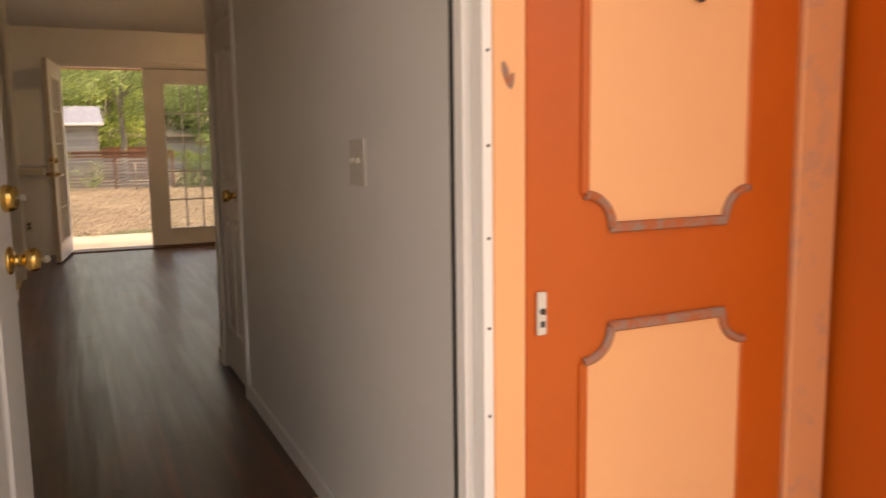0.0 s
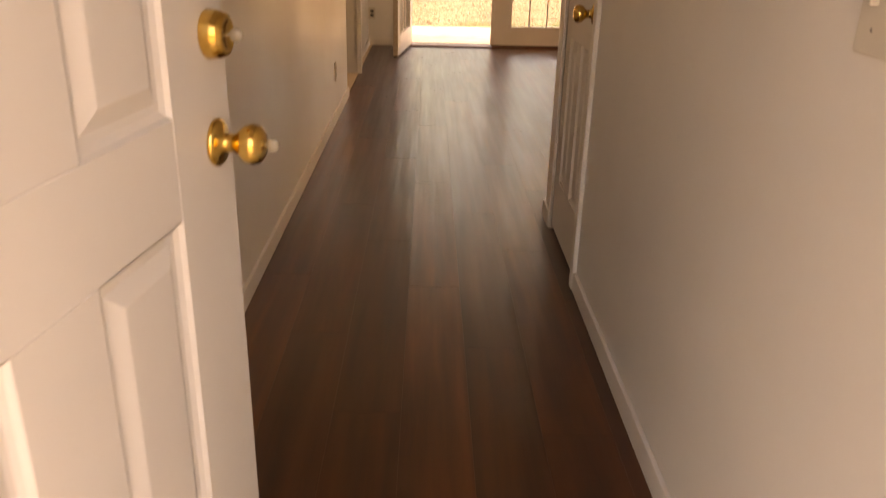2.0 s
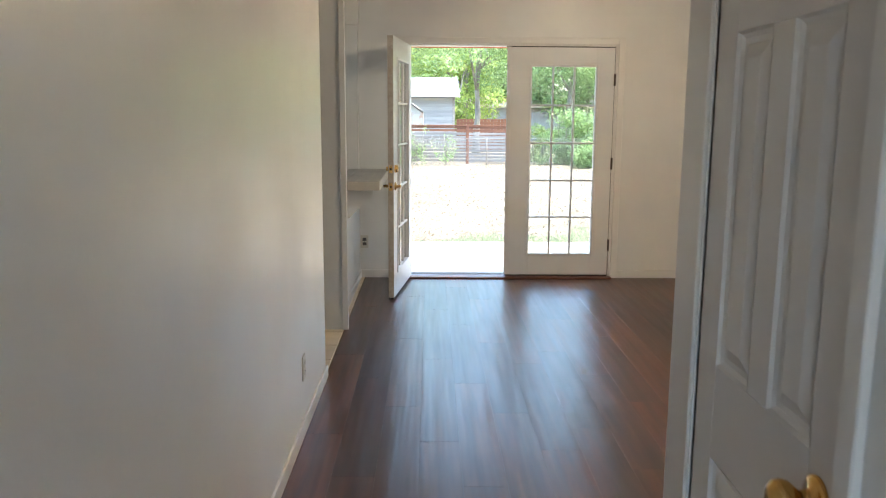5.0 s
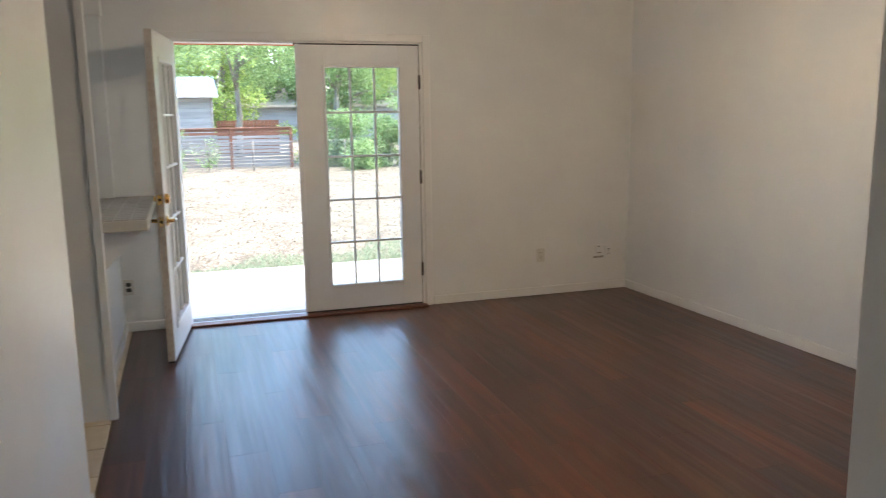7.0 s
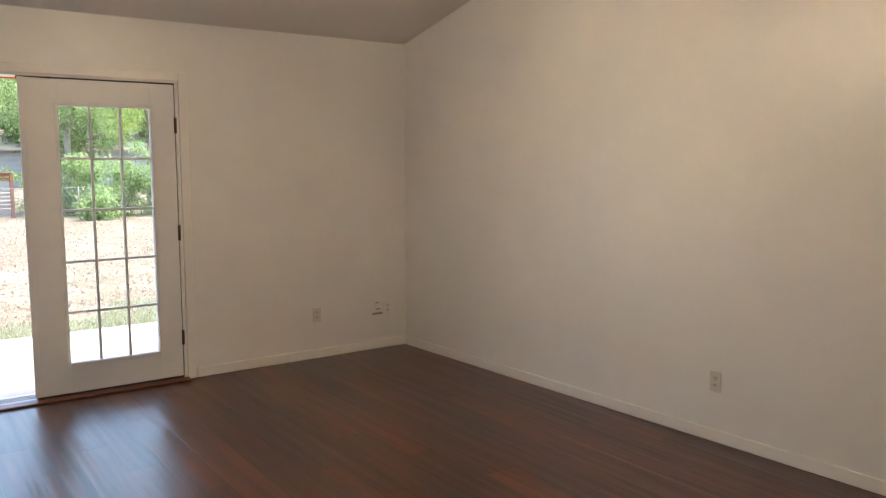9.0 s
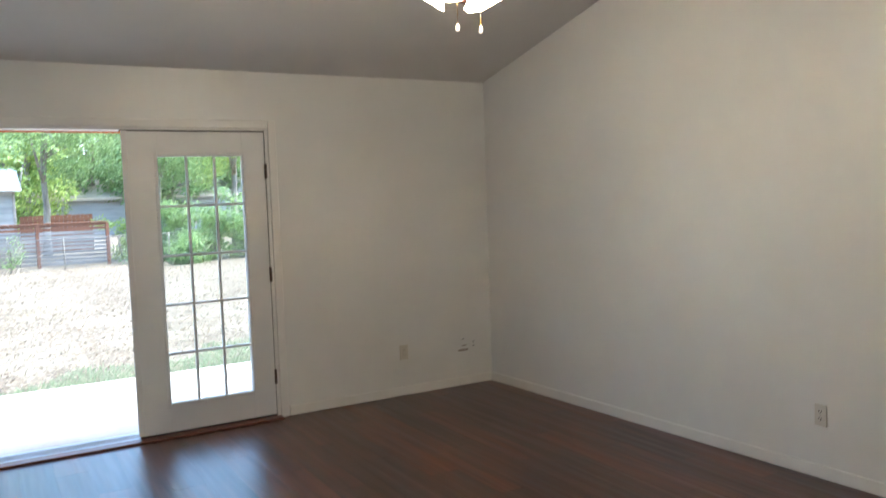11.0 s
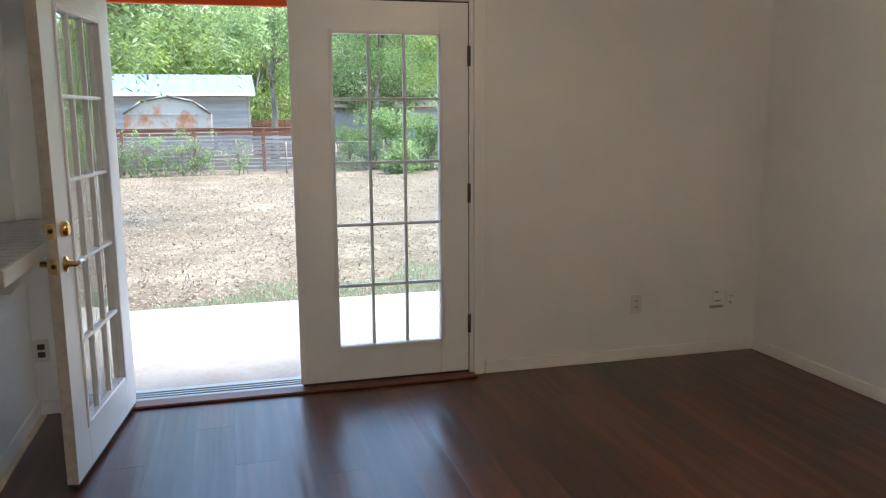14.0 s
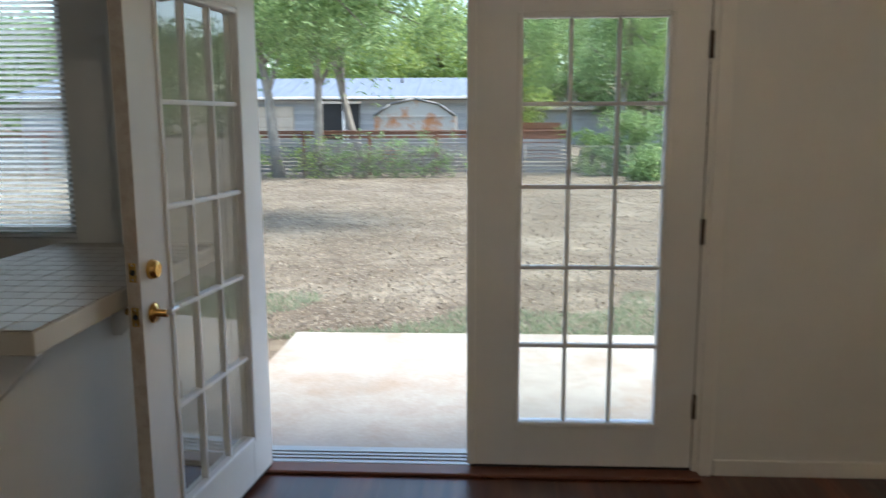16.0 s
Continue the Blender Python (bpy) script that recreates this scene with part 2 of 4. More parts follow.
# ---- builders ----
def box(bm, lo, hi, bevel=0.0, seg=1):
    """A bevelled box between two corners."""
    r = bmesh.ops.create_cube(bm, size=1.0)
    c, s = [(a + b) / 2 for a, b in zip(lo, hi)], [b - a for a, b in zip(lo, hi)]
    for v in r["verts"]:
        v.co = Vector((c[0] + v.co.x * s[0], c[1] + v.co.y * s[1], c[2] + v.co.z * s[2]))
    if bevel:
        edges = {e for v in r["verts"] for e in v.link_edges}
        bmesh.ops.bevel(bm, geom=list(edges), offset=bevel, segments=seg, affect="EDGES", profile=0.6)
    return bm


def boxes(*items, bevel=0.0):
    bm = bmesh.new()
    for lo, hi in items:
        box(bm, lo, hi, bevel)
    return bm


def lathe(profile, steps=24, m=None):
    """A turned solid round z from (radius, height) pairs."""
    bm = bmesh.new()
    rings = []
    for r, z in profile:
        rings.append([bm.verts.new((r * math.cos(2 * math.pi * i / steps), r * math.sin(2 * math.pi * i / steps), z)) for i in range(steps)])
    for a, b in zip(rings, rings[1:]):
        for i in range(steps):
            bm.faces.new((a[i], a[(i + 1) % steps], b[(i + 1) % steps], b[i]))
    bm.faces.new(rings[0][::-1])
    bm.faces.new(rings[-1])
    for f in bm.faces:
        f.smooth = True
    if m:
        bm.transform(m)
    return bm


def tube(bm, pts, radii, steps=8):
    """A round tapering tube along points."""
    rings = []
    for i, p in enumerate(pts):
        p = Vector(p)
        d = (Vector(pts[min(i + 1, len(pts) - 1)]) - Vector(pts[max(i - 1, 0)])).normalized()
        q = d.to_track_quat("Z", "Y")
        rings.append([bm.verts.new(p + q @ Vector((radii[i] * math.cos(2 * math.pi * j / steps), radii[i] * math.sin(2 * math.pi * j / steps), 0))) for j in range(steps)])
    for a, b in zip(rings, rings[1:]):
        for j in range(steps):
            f = bm.faces.new((a[j], a[(j + 1) % steps], b[(j + 1) % steps], b[j]))
            f.smooth = True
    bm.faces.new(rings[0][::-1])
    bm.faces.new(rings[-1])
    return bm


def prism(outline, axis, lo, hi):
    """A polygon in a plane pushed along an axis ('x', 'y' or 'z')."""
    bm = bmesh.new()

    def place(a, b, c):
        return {"x": (c, a, b), "y": (a, c, b), "z": (a, b, c)}[axis]
    low = [bm.verts.new(place(a, b, lo)) for a, b in outline]
    high = [bm.verts.new(place(a, b, hi)) for a, b in outline]
    bm.faces.new(low[::-1])
    bm.faces.new(high)
    for i in range(len(outline)):
        j = (i + 1) % len(outline)
        bm.faces.new((low[i], low[j], high[j], high[i]))
    bmesh.ops.recalc_face_normals(bm, faces=bm.faces)
    return bm


def mesh_of(bm, name, material):
    me = bpy.data.meshes.new(name)
    bm.to_mesh(me)
    bm.free()
    me.materials.append(material)
    return me


def part(name, bm, material, parent, label=""):
    ob = new(name, mesh_of(bm, name, material))
    ob.parent = parent
    return tagged(ob, label)


def thing(name, label, category, group="", at=None):
    ob = new(name)
    ob.empty_display_size = 0.1
    if at is not None:
        ob.matrix_world = at
    return tagged(ob, label, category, group)


def solid(name, bm, material, label, category, group="", kind=""):
    ob = new(name, mesh_of(bm, name, material))
    return tagged(ob, label, category, group, kind)


def structure(name, bm, material, label, category):
    return solid(name, bm, material, label, category, kind="structure")


def raw(name, verts, faces, material):
    me = bpy.data.meshes.new(name)
    me.from_pydata(verts, [], faces)
    me.materials.append(material)
    me.update()
    return new(name, me)


# ---- the plan ----
XL, XR = -0.52, 0.60            # faces of the passage walls
YF, YB = 0.78, 9.18             # inner faces of the front and back walls
XE, YS = 3.503, 3.872            # living room: right wall, near wall
YK = 6.42                       # end of the passage's long wall, where the kitchen opens
ZC, RISE = 2.44, 0.27           # low ceiling height, slope of the vault
XW = -3.6                       # kitchen's far wall
ZP = -0.13                      # porch and yard level by the house
TH = 0.11


XN = XE + 0.237                 # the side wall stands slightly out of square


def side_x(y):
    return XE + (YB - y) * 0.045


def sheared(bm):
    for v in bm.verts:
        v.co.x += (YB - v.co.y) * 0.045
    return bm


def vault(y):
    return ZC + RISE * (YB - y)


# ---- ground and slabs ----
def ground_z(x, y):
    if y < 11.5:
        return ZP
    d = min((y - 11.5) / 20.0, 1.0)
    return ZP - 0.19 * d + 0.035 * noise.noise((x * 0.35, y * 0.35, 0)) * min(1.0, (y - 11.5) / 2)


def axis_steps(lo, hi, fine_lo, fine_hi, step):
    out, v = [], fine_lo
    while v <= fine_hi:
        out.append(v)
        v += step
    g = step
    v = fine_lo
    while v > lo:
        g *= 1.5
        v -= g
        out.insert(0, v)
    g, v = step, fine_hi
    while v < hi:
        g *= 1.5
        v += g
        out.append(v)
    return out


gx, gy = axis_steps(-400, 400, -14, 14, 0.5), axis_steps(-400, 600, 9, 40, 0.5)
gv = [(x, y, ground_z(x, y)) for y in gy for x in gx]
gf = [(j * len(gx) + i, j * len(gx) + i + 1, (j + 1) * len(gx) + i + 1, (j + 1) * len(gx) + i) for j in range(len(gy) - 1) for i in range(len(gx) - 1)]
ground = tagged(raw("ground", gv, gf, M["ground"]), "dry bare earth yard with straw-coloured dead grass", "ground", kind="structure")

patio = structure("patio", prism([(-0.62, 9.35), (5.2, 9.35), (5.2, 11.55), (-0.56, 11.53)], "z", ZP - 0.1, -0.055), M["concrete"], "pale stained concrete patio slab outside the glazed doors", "patio")
porch = structure("porch", boxes(((-2.5, -3.0, ZP - 0.1), (3.4, 0.66, -0.05)), bevel=0.01), M["concrete"], "concrete porch slab before the front door", "porch")
subfloor = structure("floor", boxes(((XW, YF - 0.16, -0.12), (XN + 0.1, YB + 0.04, -0.012))), M["grout"], "dark wood-look vinyl plank floor with a tiled entry", "floor")


# ---- walls ----
def wall_y(x0, x1, y0, y1, top, holes=()):
    """A wall that runs along x, with openings (xa, xb, za, zb)."""
    items, x = [], x0
    for xa, xb, za, zb in sorted(holes):
        items.append(((x, y0, 0), (xa, y1, top)))
        if za > 0:
            items.append(((xa, y0, 0), (xb, y1, za)))
        items.append(((xa, y0, zb), (xb, y1, top)))
        x = xb
    items.append(((x, y0, 0), (x1, y1, top)))
    return boxes(*items)


DX0, DX1, DZ1 = -0.215, 1.690, 2.055            # opening of the glazed double doors
WX0, WX1, WZ0, WZ1 = -2.15, -0.90, 0.99, 2.05   # kitchen window
wall_back = structure("wall_back", wall_y(XW - TH, XE + TH, YB, YB + 0.14, 2.55, [(DX0, DX1, 0, DZ1), (WX0, WX1, WZ0, WZ1)]), M["wall"], "off-white painted back wall with satin sheen", "wall")
FX0, FX1, FZ1 = -0.385, 0.54, 2.05             # front door opening
wall_front = structure("wall_front", wall_y(XW - TH, XE + TH, YF - 0.15, YF, 2.8, [(FX0, FX1, 0, FZ1)]), M["wall"], "off-white painted front wall round the entry", "wall")
CY0, CY1, CZ1 = 3.135, 3.706, 2.04              # closet door opening in the passage's right wall
wall_right = structure("wall_passage_right", boxes(((XR, YF, 0), (XR + TH, CY0, ZC)), ((XR, CY0, CZ1), (XR + TH, CY1, ZC)), ((XR, CY1, 0), (XR + TH, YS, ZC))), M["wall"], "off-white painted passage wall with a closet door", "wall")
wall_near = structure("wall_near", boxes(((XR + TH, YS - TH, 0), (XN + TH, YS, 4.0)), ((XL, YS - TH, ZC + 0.09), (XR + TH, YS, 4.0))), M["wall"], "off-white painted near wall of the living room", "wall")
wall_side = structure("wall_side", sheared(prism([(YS - TH, 0), (YB, 0), (YB, vault(YB) + 0.1), (YS - TH, vault(YS - TH) + 0.1)], "x", XE, XE + TH)), M["wall"], "off-white painted side wall under the sloping ceiling", "wall")
wall_left = structure("wall_passage_left", prism([(YF, 0), (YK, 0), (YK, vault(YK) + 0.05), (YS, vault(YS) + 0.05), (YS, ZC + 0.05), (YF, ZC + 0.05)], "x", XL - TH, XL), M["wall"], "long off-white satin painted passage wall", "wall")
wall_kitchen = structure("wall_kitchen", boxes(((XW - TH, YF, 0), (XW, YB, 4.0)), ((XW, 4.4 - TH, 0), (XL - TH, 4.4, 4.0))), M["wall"], "off-white painted kitchen walls", "wall")
closet_back = structure("wall_closet", boxes(((XR + TH, CY0 - 0.3, 0), (XR + TH + 0.7, CY0 - 0.25, ZC)), ((XR + TH + 0.7, CY0 - 0.3, 0), (XR + TH + 0.75, YS - TH, ZC))), M["wall"], "plain closet walls", "wall")
# partition under the breakfast bar, its tall post and the pilaster on the back wall
PX0, PX1 = -0.672, -0.565
QX, QY = -0.505, 7.42           # right face and near face of the post
wall_bar = structure("wall_bar", boxes(((PX0, 7.53, 0), (PX1, YB, 0.91)), ((-1.05, QY, 0), (QX, 7.53, vault(7.53) + 0.02)), ((PX0, 9.10, 0.91), (PX1, YB, 2.19))), M["wall"], "half-height painted partition with a tall corner post", "wall")
post_trim = structure("trim_post", boxes(((QX - 0.028, QY - 0.011, 0.0), (QX + 0.01, QY, 2.88)), ((QX, QY, 0.0), (QX + 0.01, QY + 0.03, 2.88)), bevel=0.002), M["trim"], "white corner trim on the post", "trim")
pilaster_cap = structure("trim_pilaster", boxes(((PX0 - 0.012, 9.085, 2.19), (PX1 + 0.012, YB, 2.46)), bevel=0.004), M["trim"], "white boxed trim above the pilaster", "trim")

ceil_vault = structure("ceiling", prism([(YS - TH, vault(YS - TH)), (YB + 0.02, vault(YB + 0.02)), (YB + 0.02, vault(YB) + 0.12), (YS - TH, vault(YS - TH) + 0.12)], "x", XW - TH, XN + TH), M["ceiling"], "sloping textured grey-white ceiling", "ceiling")
ceil_hall = structure("ceiling_passage", boxes(((XW, YF - 0.15, ZC), (XE, YS - TH, ZC + 0.08))), M["ceiling"], "flat textured ceiling over the passage", "ceiling")
# roof: keeps sun off the rooms, with an eave over the patio
roof_bm = prism([(YF - 0.95, 2.62), (4.0, 4.05), (9.95, 2.40), (9.95, 2.52), (4.0, 4.2), (YF - 0.95, 2.74)], "x", XW - 0.6, XE + 0.6)
roof = structure("roof", roof_bm, M["cream"], "low pitched house roof with deep eaves", "roof")
fascia = structure("fascia", boxes(((XW - 0.6, 9.90, 2.075), (XE + 0.6, 9.94, 2.40)), bevel=0.004), M["orange"], "orange painted eave fascia board over the patio", "fascia")
soffit = structure("soffit", boxes(((XW - 0.6, YB + 0.14, 2.34), (XE + 0.6, 9.90, 2.36))), M["peach"], "peach painted eave soffit", "soffit")
back_ext = structure("wall_back_outside", wall_y(XW - TH, XE + TH, YB + 0.142, YB + 0.16, 2.34, [(DX0 - 0.06, DX1 + 0.06, 0, DZ1 + 0.06), (WX0 - 0.02, WX1 + 0.02, WZ0 - 0.02, WZ1 + 0.02)]), M["peach"], "peach painted outside face of the back wall", "wall")
front_ext = structure("wall_front_outside", boxes(((XW - TH, YF - 0.17, ZP), (FX0 - 0.06, YF - 0.152, 2.6)), ((1.258, YF - 0.75, ZP), (XE + TH, YF - 0.152, 2.6)), ((FX0 - 0.06, YF - 0.17, FZ1 + 0.06), (1.258, YF - 0.152, 2.6)), bevel=0.002), M["orange"], "orange painted outside face of the front wall", "wall")


# ---- baseboards ----
def baseboard(x0, y0, x1, y1, nx, ny, h=0.07, t=0.013):
    """A board along a wall from one point to the other; nx, ny point into the room."""
    lo = (min(x0, x1, x0 + nx * t, x1 + nx * t), min(y0, y1, y0 + ny * t, y1 + ny * t), 0.0)
    hi = (max(x0, x1, x0 + nx * t, x1 + nx * t), max(y0, y1, y0 + ny * t, y1 + ny * t), h)
    return structure("baseboard", box(bmesh.new(), lo, hi, 0.005, 2), M["trim"], "white painted wooden baseboard", "baseboard")


baseboard(XR, YF, XR, 3.085, -1, 0)
baseboard(XR, CY1 + 0.021, XR, YS, -1, 0)
baseboard(XR - 0.013, YS, XN - 0.02, YS, 0, 1)
baseboard(XL, YF, XL, YK, 1, 0)
baseboard(XL - TH, YK, XL + 0.013, YK, 0, 1)
baseboard(1.752, YB, XE, YB, 0, -1)
structure("baseboard", sheared(box(bmesh.new(), (XE - 0.013, YS, 0), (XE, YB - 0.014, 0.07), 0.005, 2)), M["trim"], "white painted wooden baseboard", "baseboard")
baseboard(PX1, 7.535, PX1, YB, 1, 0)
baseboard(PX1 + 0.013, YB, DX0 - 0.06, YB, 0, -1)


# ---- six-panel door ----
def panel_door(owner, w, h, mat, z0=0.012, t=0.036, stile=0.115, mull=0.10, far_stile=None, rows=((0.235, 0.80), (0.985, 1.60), (1.715, 1.915))):
    """Leaf in the plane y = 0, from x = 0 to w, faces at -t/2 and t/2, with raised panels on both faces."""
    f = t / 2
    core = boxes(((0, -f + 0.012, z0), (w, f - 0.012, h)))
    part("leaf_core", core, mat, owner)
    far_stile = far_stile or stile
    pw = (w - stile - far_stile - mull) / 2
    cols = [(stile, stile + pw), (w - far_stile - pw, w - far_stile)]
    rails = [(z0, rows[0][0]), (rows[0][1], rows[1][0]), (rows[1][1], rows[2][0]), (rows[2][1], h)]
    for side in (-1, 1):
        y0, y1 = sorted((side * (f - 0.012), side * f))
        for xa, xb in ((0, stile), (w - far_stile, w)):
            part("stile", box(bmesh.new(), (xa, y0, z0), (xb, y1, h), 0.0015), mat, owner)
        for za, zb in rails:
            part("rail", box(bmesh.new(), (stile, y0, za), (w - far_stile, y1, zb), 0.0015), mat, owner)
        for za, zb in rows:
            part("mullion", box(bmesh.new(), (cols[0][1], y0, za), (cols[1][0], y1, zb), 0.0015), mat, owner)
            for xa, xb in cols:
                bm = bmesh.new()
                # sunk cove, then a raised field
                ring = [(0.0, f), (0.004, f - 0.006), (0.012, f - 0.0105), (0.022, f - 0.0110), (0.044, f - 0.0020), (0.047, f - 0.0012)]
                loops = []
                for ins, d in ring:
                    loops.append([bm.verts.new((x, side * d, z)) for x, z in ((xa + ins, za + ins), (xb - ins, za + ins), (xb - ins, zb - ins), (xa + ins, zb - ins))])
                for a, b in zip(loops, loops[1:]):
                    for i in range(4):
                        j = (i + 1) % 4
                        bm.faces.new((a[i], a[j], b[j], b[i]))
                bm.faces.new(loops[-1])
                bmesh.ops.recalc_face_normals(bm, faces=bm.faces)
                if bm.faces[-1].normal.y * side < 0:
                    bmesh.ops.reverse_faces(bm, faces=bm.faces)
                part("raised_panel", bm, mat, owner)


def knob(owner, m, name="knob", mat=None):
    """A round knob on a rose; local z points away from the leaf."""
    p = part(name, lathe([(0.001, 0.0), (0.033, 0.0), (0.034, 0.004), (0.029, 0.009), (0.014, 0.012), (0.0125, 0.028), (0.018, 0.034), (0.026, 0.043), (0.0285, 0.053), (0.026, 0.063), (0.018, 0.069), (0.010, 0.0705), (0.001, 0.0705)], 28), mat or M["brass"], owner, "polished brass round knob")
    p.matrix_basis = m
    return p


# front door: hinged at the left jamb, swung inwards
front_door = thing("front_door", "white six-panel front door standing open inwards", "door", at=pose(-0.361, 0.795, 0, 0, 0, 82.0))
panel_door(front_door, 0.92, 2.03, M["door"], stile=0.178, mull=0.15, far_stile=0.180, rows=((0.235, 0.812), (0.945, 1.60), (1.715, 1.915)))
FW = 0.92
knob(front_door, pose(FW - 0.055, -0.018, 0.885, 90, 0, 0))
knob(front_door, pose(FW - 0.055, 0.018, 0.885, -90, 0, 0))
dead = part("deadbolt", lathe([(0.001, 0), (0.031, 0), (0.033, 0.003), (0.031, 0.016), (0.027, 0.027), (0.019, 0.030), (0.018, 0.027), (0.001, 0.027)], 28), M["brass"], front_door, "brass deadbolt cylinder")
dead.matrix_basis = pose(FW - 0.055, -0.018, 1.032, 90, 0, 0)
for z, r in ((0.885, 0.072), (1.032, 0.031)):
    key = part("key", box(lathe([(0.001, -0.0012), (0.0095, -0.0012), (0.0095, 0.0012), (0.001, 0.0012)], 16, pose(0, 0, 0.009, 0, 90, 0)), (-0.001, -0.002, -0.010), (0.001, 0.002, 0.001)), M["key"], front_door, "key with a clear head left in the lock")
    key.matrix_basis = pose(FW - 0.055, -0.018 - r, z, 90, 0, 0)
for z in (0.885, 1.032):
    part("latch_plate", box(bmesh.new(), (FW - 0.0005, -0.012, z - 0.028), (FW + 0.0015, 0.012, z + 0.028), 0.0005), M["brass"], front_door)
for z in (0.25, 1.02, 1.80):
    h_ob = part("hinge", lathe([(0.001, -0.045), (0.006, -0.045), (0.006, 0.045), (0.001, 0.045)], 12), M["brass"], front_door)
    h_ob.matrix_basis = pose(0.0, 0.022, z)
part("door_sweep", box(bmesh.new(), (0.005, -0.012, 0.0), (FW - 0.005, 0.012, 0.013), 0.001), M["rubber"], front_door)

front_frame = structure("door_frame_front", boxes(((FX1 - 0.012, YF - 0.15, -0.02), (FX1, YF - 0.004, FZ1)), ((FX0, YF - 0.15, -0.02), (FX0 + 0.012, YF - 0.004, FZ1)), ((FX0, YF - 0.15, FZ1 - 0.012), (FX1, YF - 0.004, FZ1)), bevel=0.002), M["trim"], "white painted front door frame with worn edges", "door frame")
for sx, xe in ((1, FX1), (-1, FX0)):
    def span(a, b, xe=xe, sx=sx):
        return sorted((xe - sx * a, xe - sx * b))
    (a0, a1), (b0, b1) = span(0.0125, 0.030), span(0.0395, 0.058)
    part("stop", box(bmesh.new(), (a0, YF - 0.15, -0.02), (a1, YF - 0.065, FZ1 - 0.03), 0.004, 2), M["trim"], front_frame)
    part("outer_casing", box(bmesh.new(), (b0, YF - 0.186, ZP + 0.08), (b1, YF - 0.150, FZ1 + 0.04), 0.005, 2), M["trim"], front_frame, "worn white casing edge")
part("rebate", box(bmesh.new(), (0.468, YF - 0.149, -0.02), (FX1 - 0.0305, YF - 0.118, FZ1 - 0.03), 0.002), M["trim"], front_frame, "grey-white painted rebate of the jamb")
part("inner_seal", box(bmesh.new(), (0.4645, YF - 0.1178, 0), (FX1 - 0.0305, YF - 0.108, 2.05), 0.002), M["rubber"], front_frame, "dark weather seal")
for z in (0.35, 0.52, 0.72, 0.86, 1.0, 1.14, 1.28, 1.45, 1.62):
    part("nail", lathe([(0.0005, 0), (0.003, 0), (0.0025, 0.0012), (0.0005, 0.0015)], 8, pose(FX1 - 0.048, YF - 0.186, z, 90)), M["dark_metal"], front_frame)
front_sill = structure("door_sill_front", boxes(((FX0, YF - 0.19, -0.05), (FX1, YF - 0.02, 0.012)), bevel=0.004), M["alu"], "metal front door sill", "sill")

# decorated false leaf beside the front door
yd = YF - 0.182
side_panel = thing("decorative_panel", "orange door-like panel with peach recesses beside the entry", "door panel", at=pose(0, yd, 0))
part("backing", box(bmesh.new(), (0.5585, 0.0, ZP + 0.08), (1.134, 0.03, 2.10), 0.003), M["orange"], side_panel)
part("edge_strip", box(bmesh.new(), (FX1 - 0.039, -0.004, ZP + 0.08), (0.558, 0.031, 2.10), 0.003), M["peach"], side_panel, "peach painted strip with a rub mark")
for rx_, rz_, rr, rt in ((0.5235, 1.245, 0.011, 18), (0.533, 1.236, 0.007, -10)):
    mark = part("rub_mark", lathe([(0.0004, 0.0), (rr, 0.0), (rr * 0.9, 0.0005), (0.0004, 0.0006)], 16), M["moulding"], side_panel, "brown rub mark through the paint")
    mark.matrix_basis = pose(rx_, -0.0041, rz_, 90, 0, 0) @ pose(0, 0, 0, 0, 0, rt) @ Matrix.Diagonal((0.55, 1.9, 1, 1))
part("corner_board", box(bmesh.new(), (1.1345, -0.012, ZP + 0.08), (1.238, 0.03, 2.10), 0.004), M["shaded_worn_peach"], side_panel, "worn peach corner board, shade put into its colour")


def scalloped(x0, x1, z0, z1, r, top):
    """Outline of a panel whose lower (or upper) two corners are hollowed by quarter circles."""
    arc = [(math.sin(a), math.cos(a)) for a in [math.pi / 2 * i / 8 for i in range(9)]]
    if top:
        return [(x0, z0), (x1, z0)] + [(x1 - r * s_, z1 - r * c) for s_, c in arc] + [(x0 + r * c, z1 - r * s_) for s_, c in arc]
    return [(x1, z1), (x0, z1)] + [(x0 + r * s_, z0 + r * c) for s_, c in arc] + [(x1 - r * c, z0 + r * s_) for s_, c in arc]


UP = (0.668, 1.021, 1.004, 1.95)
LOW = (0.668, 1.021, 0.10, 0.838)
part("upper_recess", prism(scalloped(*UP, 0.055, False), "y", -0.0015, 0.004), M["peach"], side_panel, "peach upper field with hollowed corners")
part("lower_recess", prism(scalloped(*LOW, 0.055, True), "y", -0.0015, 0.004), M["peach"], side_panel, "peach lower field with hollowed corners")
for (x0, x1, z0, z1), top in ((UP, False), (LOW, True)):
    zc = z1 if top else z0
    sg = -1 if top else 1
    bar = part("moulding_bar", box(bmesh.new(), (x0 + 0.05, -0.009, zc - 0.009), (x1 - 0.05, 0.002, zc + 0.009), 0.003), M["moulding"], side_panel, "worn brown moulding")
    for cx, sx in ((x0, 1), (x1, -1)):
        bm = tube(bmesh.new(), [(cx + sx * 0.055 * math.sin(a), -0.002, zc + sg * 0.055 * math.cos(a)) for a in [math.pi / 2 * i / 8 for i in range(9)]], [0.008] * 9, 8)
        part("moulding_curve", bm, M["moulding"], side_panel)
        part("moulding_side", box(bmesh.new(), (cx - 0.008, -0.006, min(zc + sg * 0.055, z1 if not top else z0)), (cx + 0.008, 0.002, max(zc + sg * 0.055, z1 if not top else z0)), 0.003), M["orange"], side_panel)
bell = thing("doorbell", "small worn white doorbell button on the orange panel", "doorbell", at=pose(0.586, yd - 0.0005, 0.874))
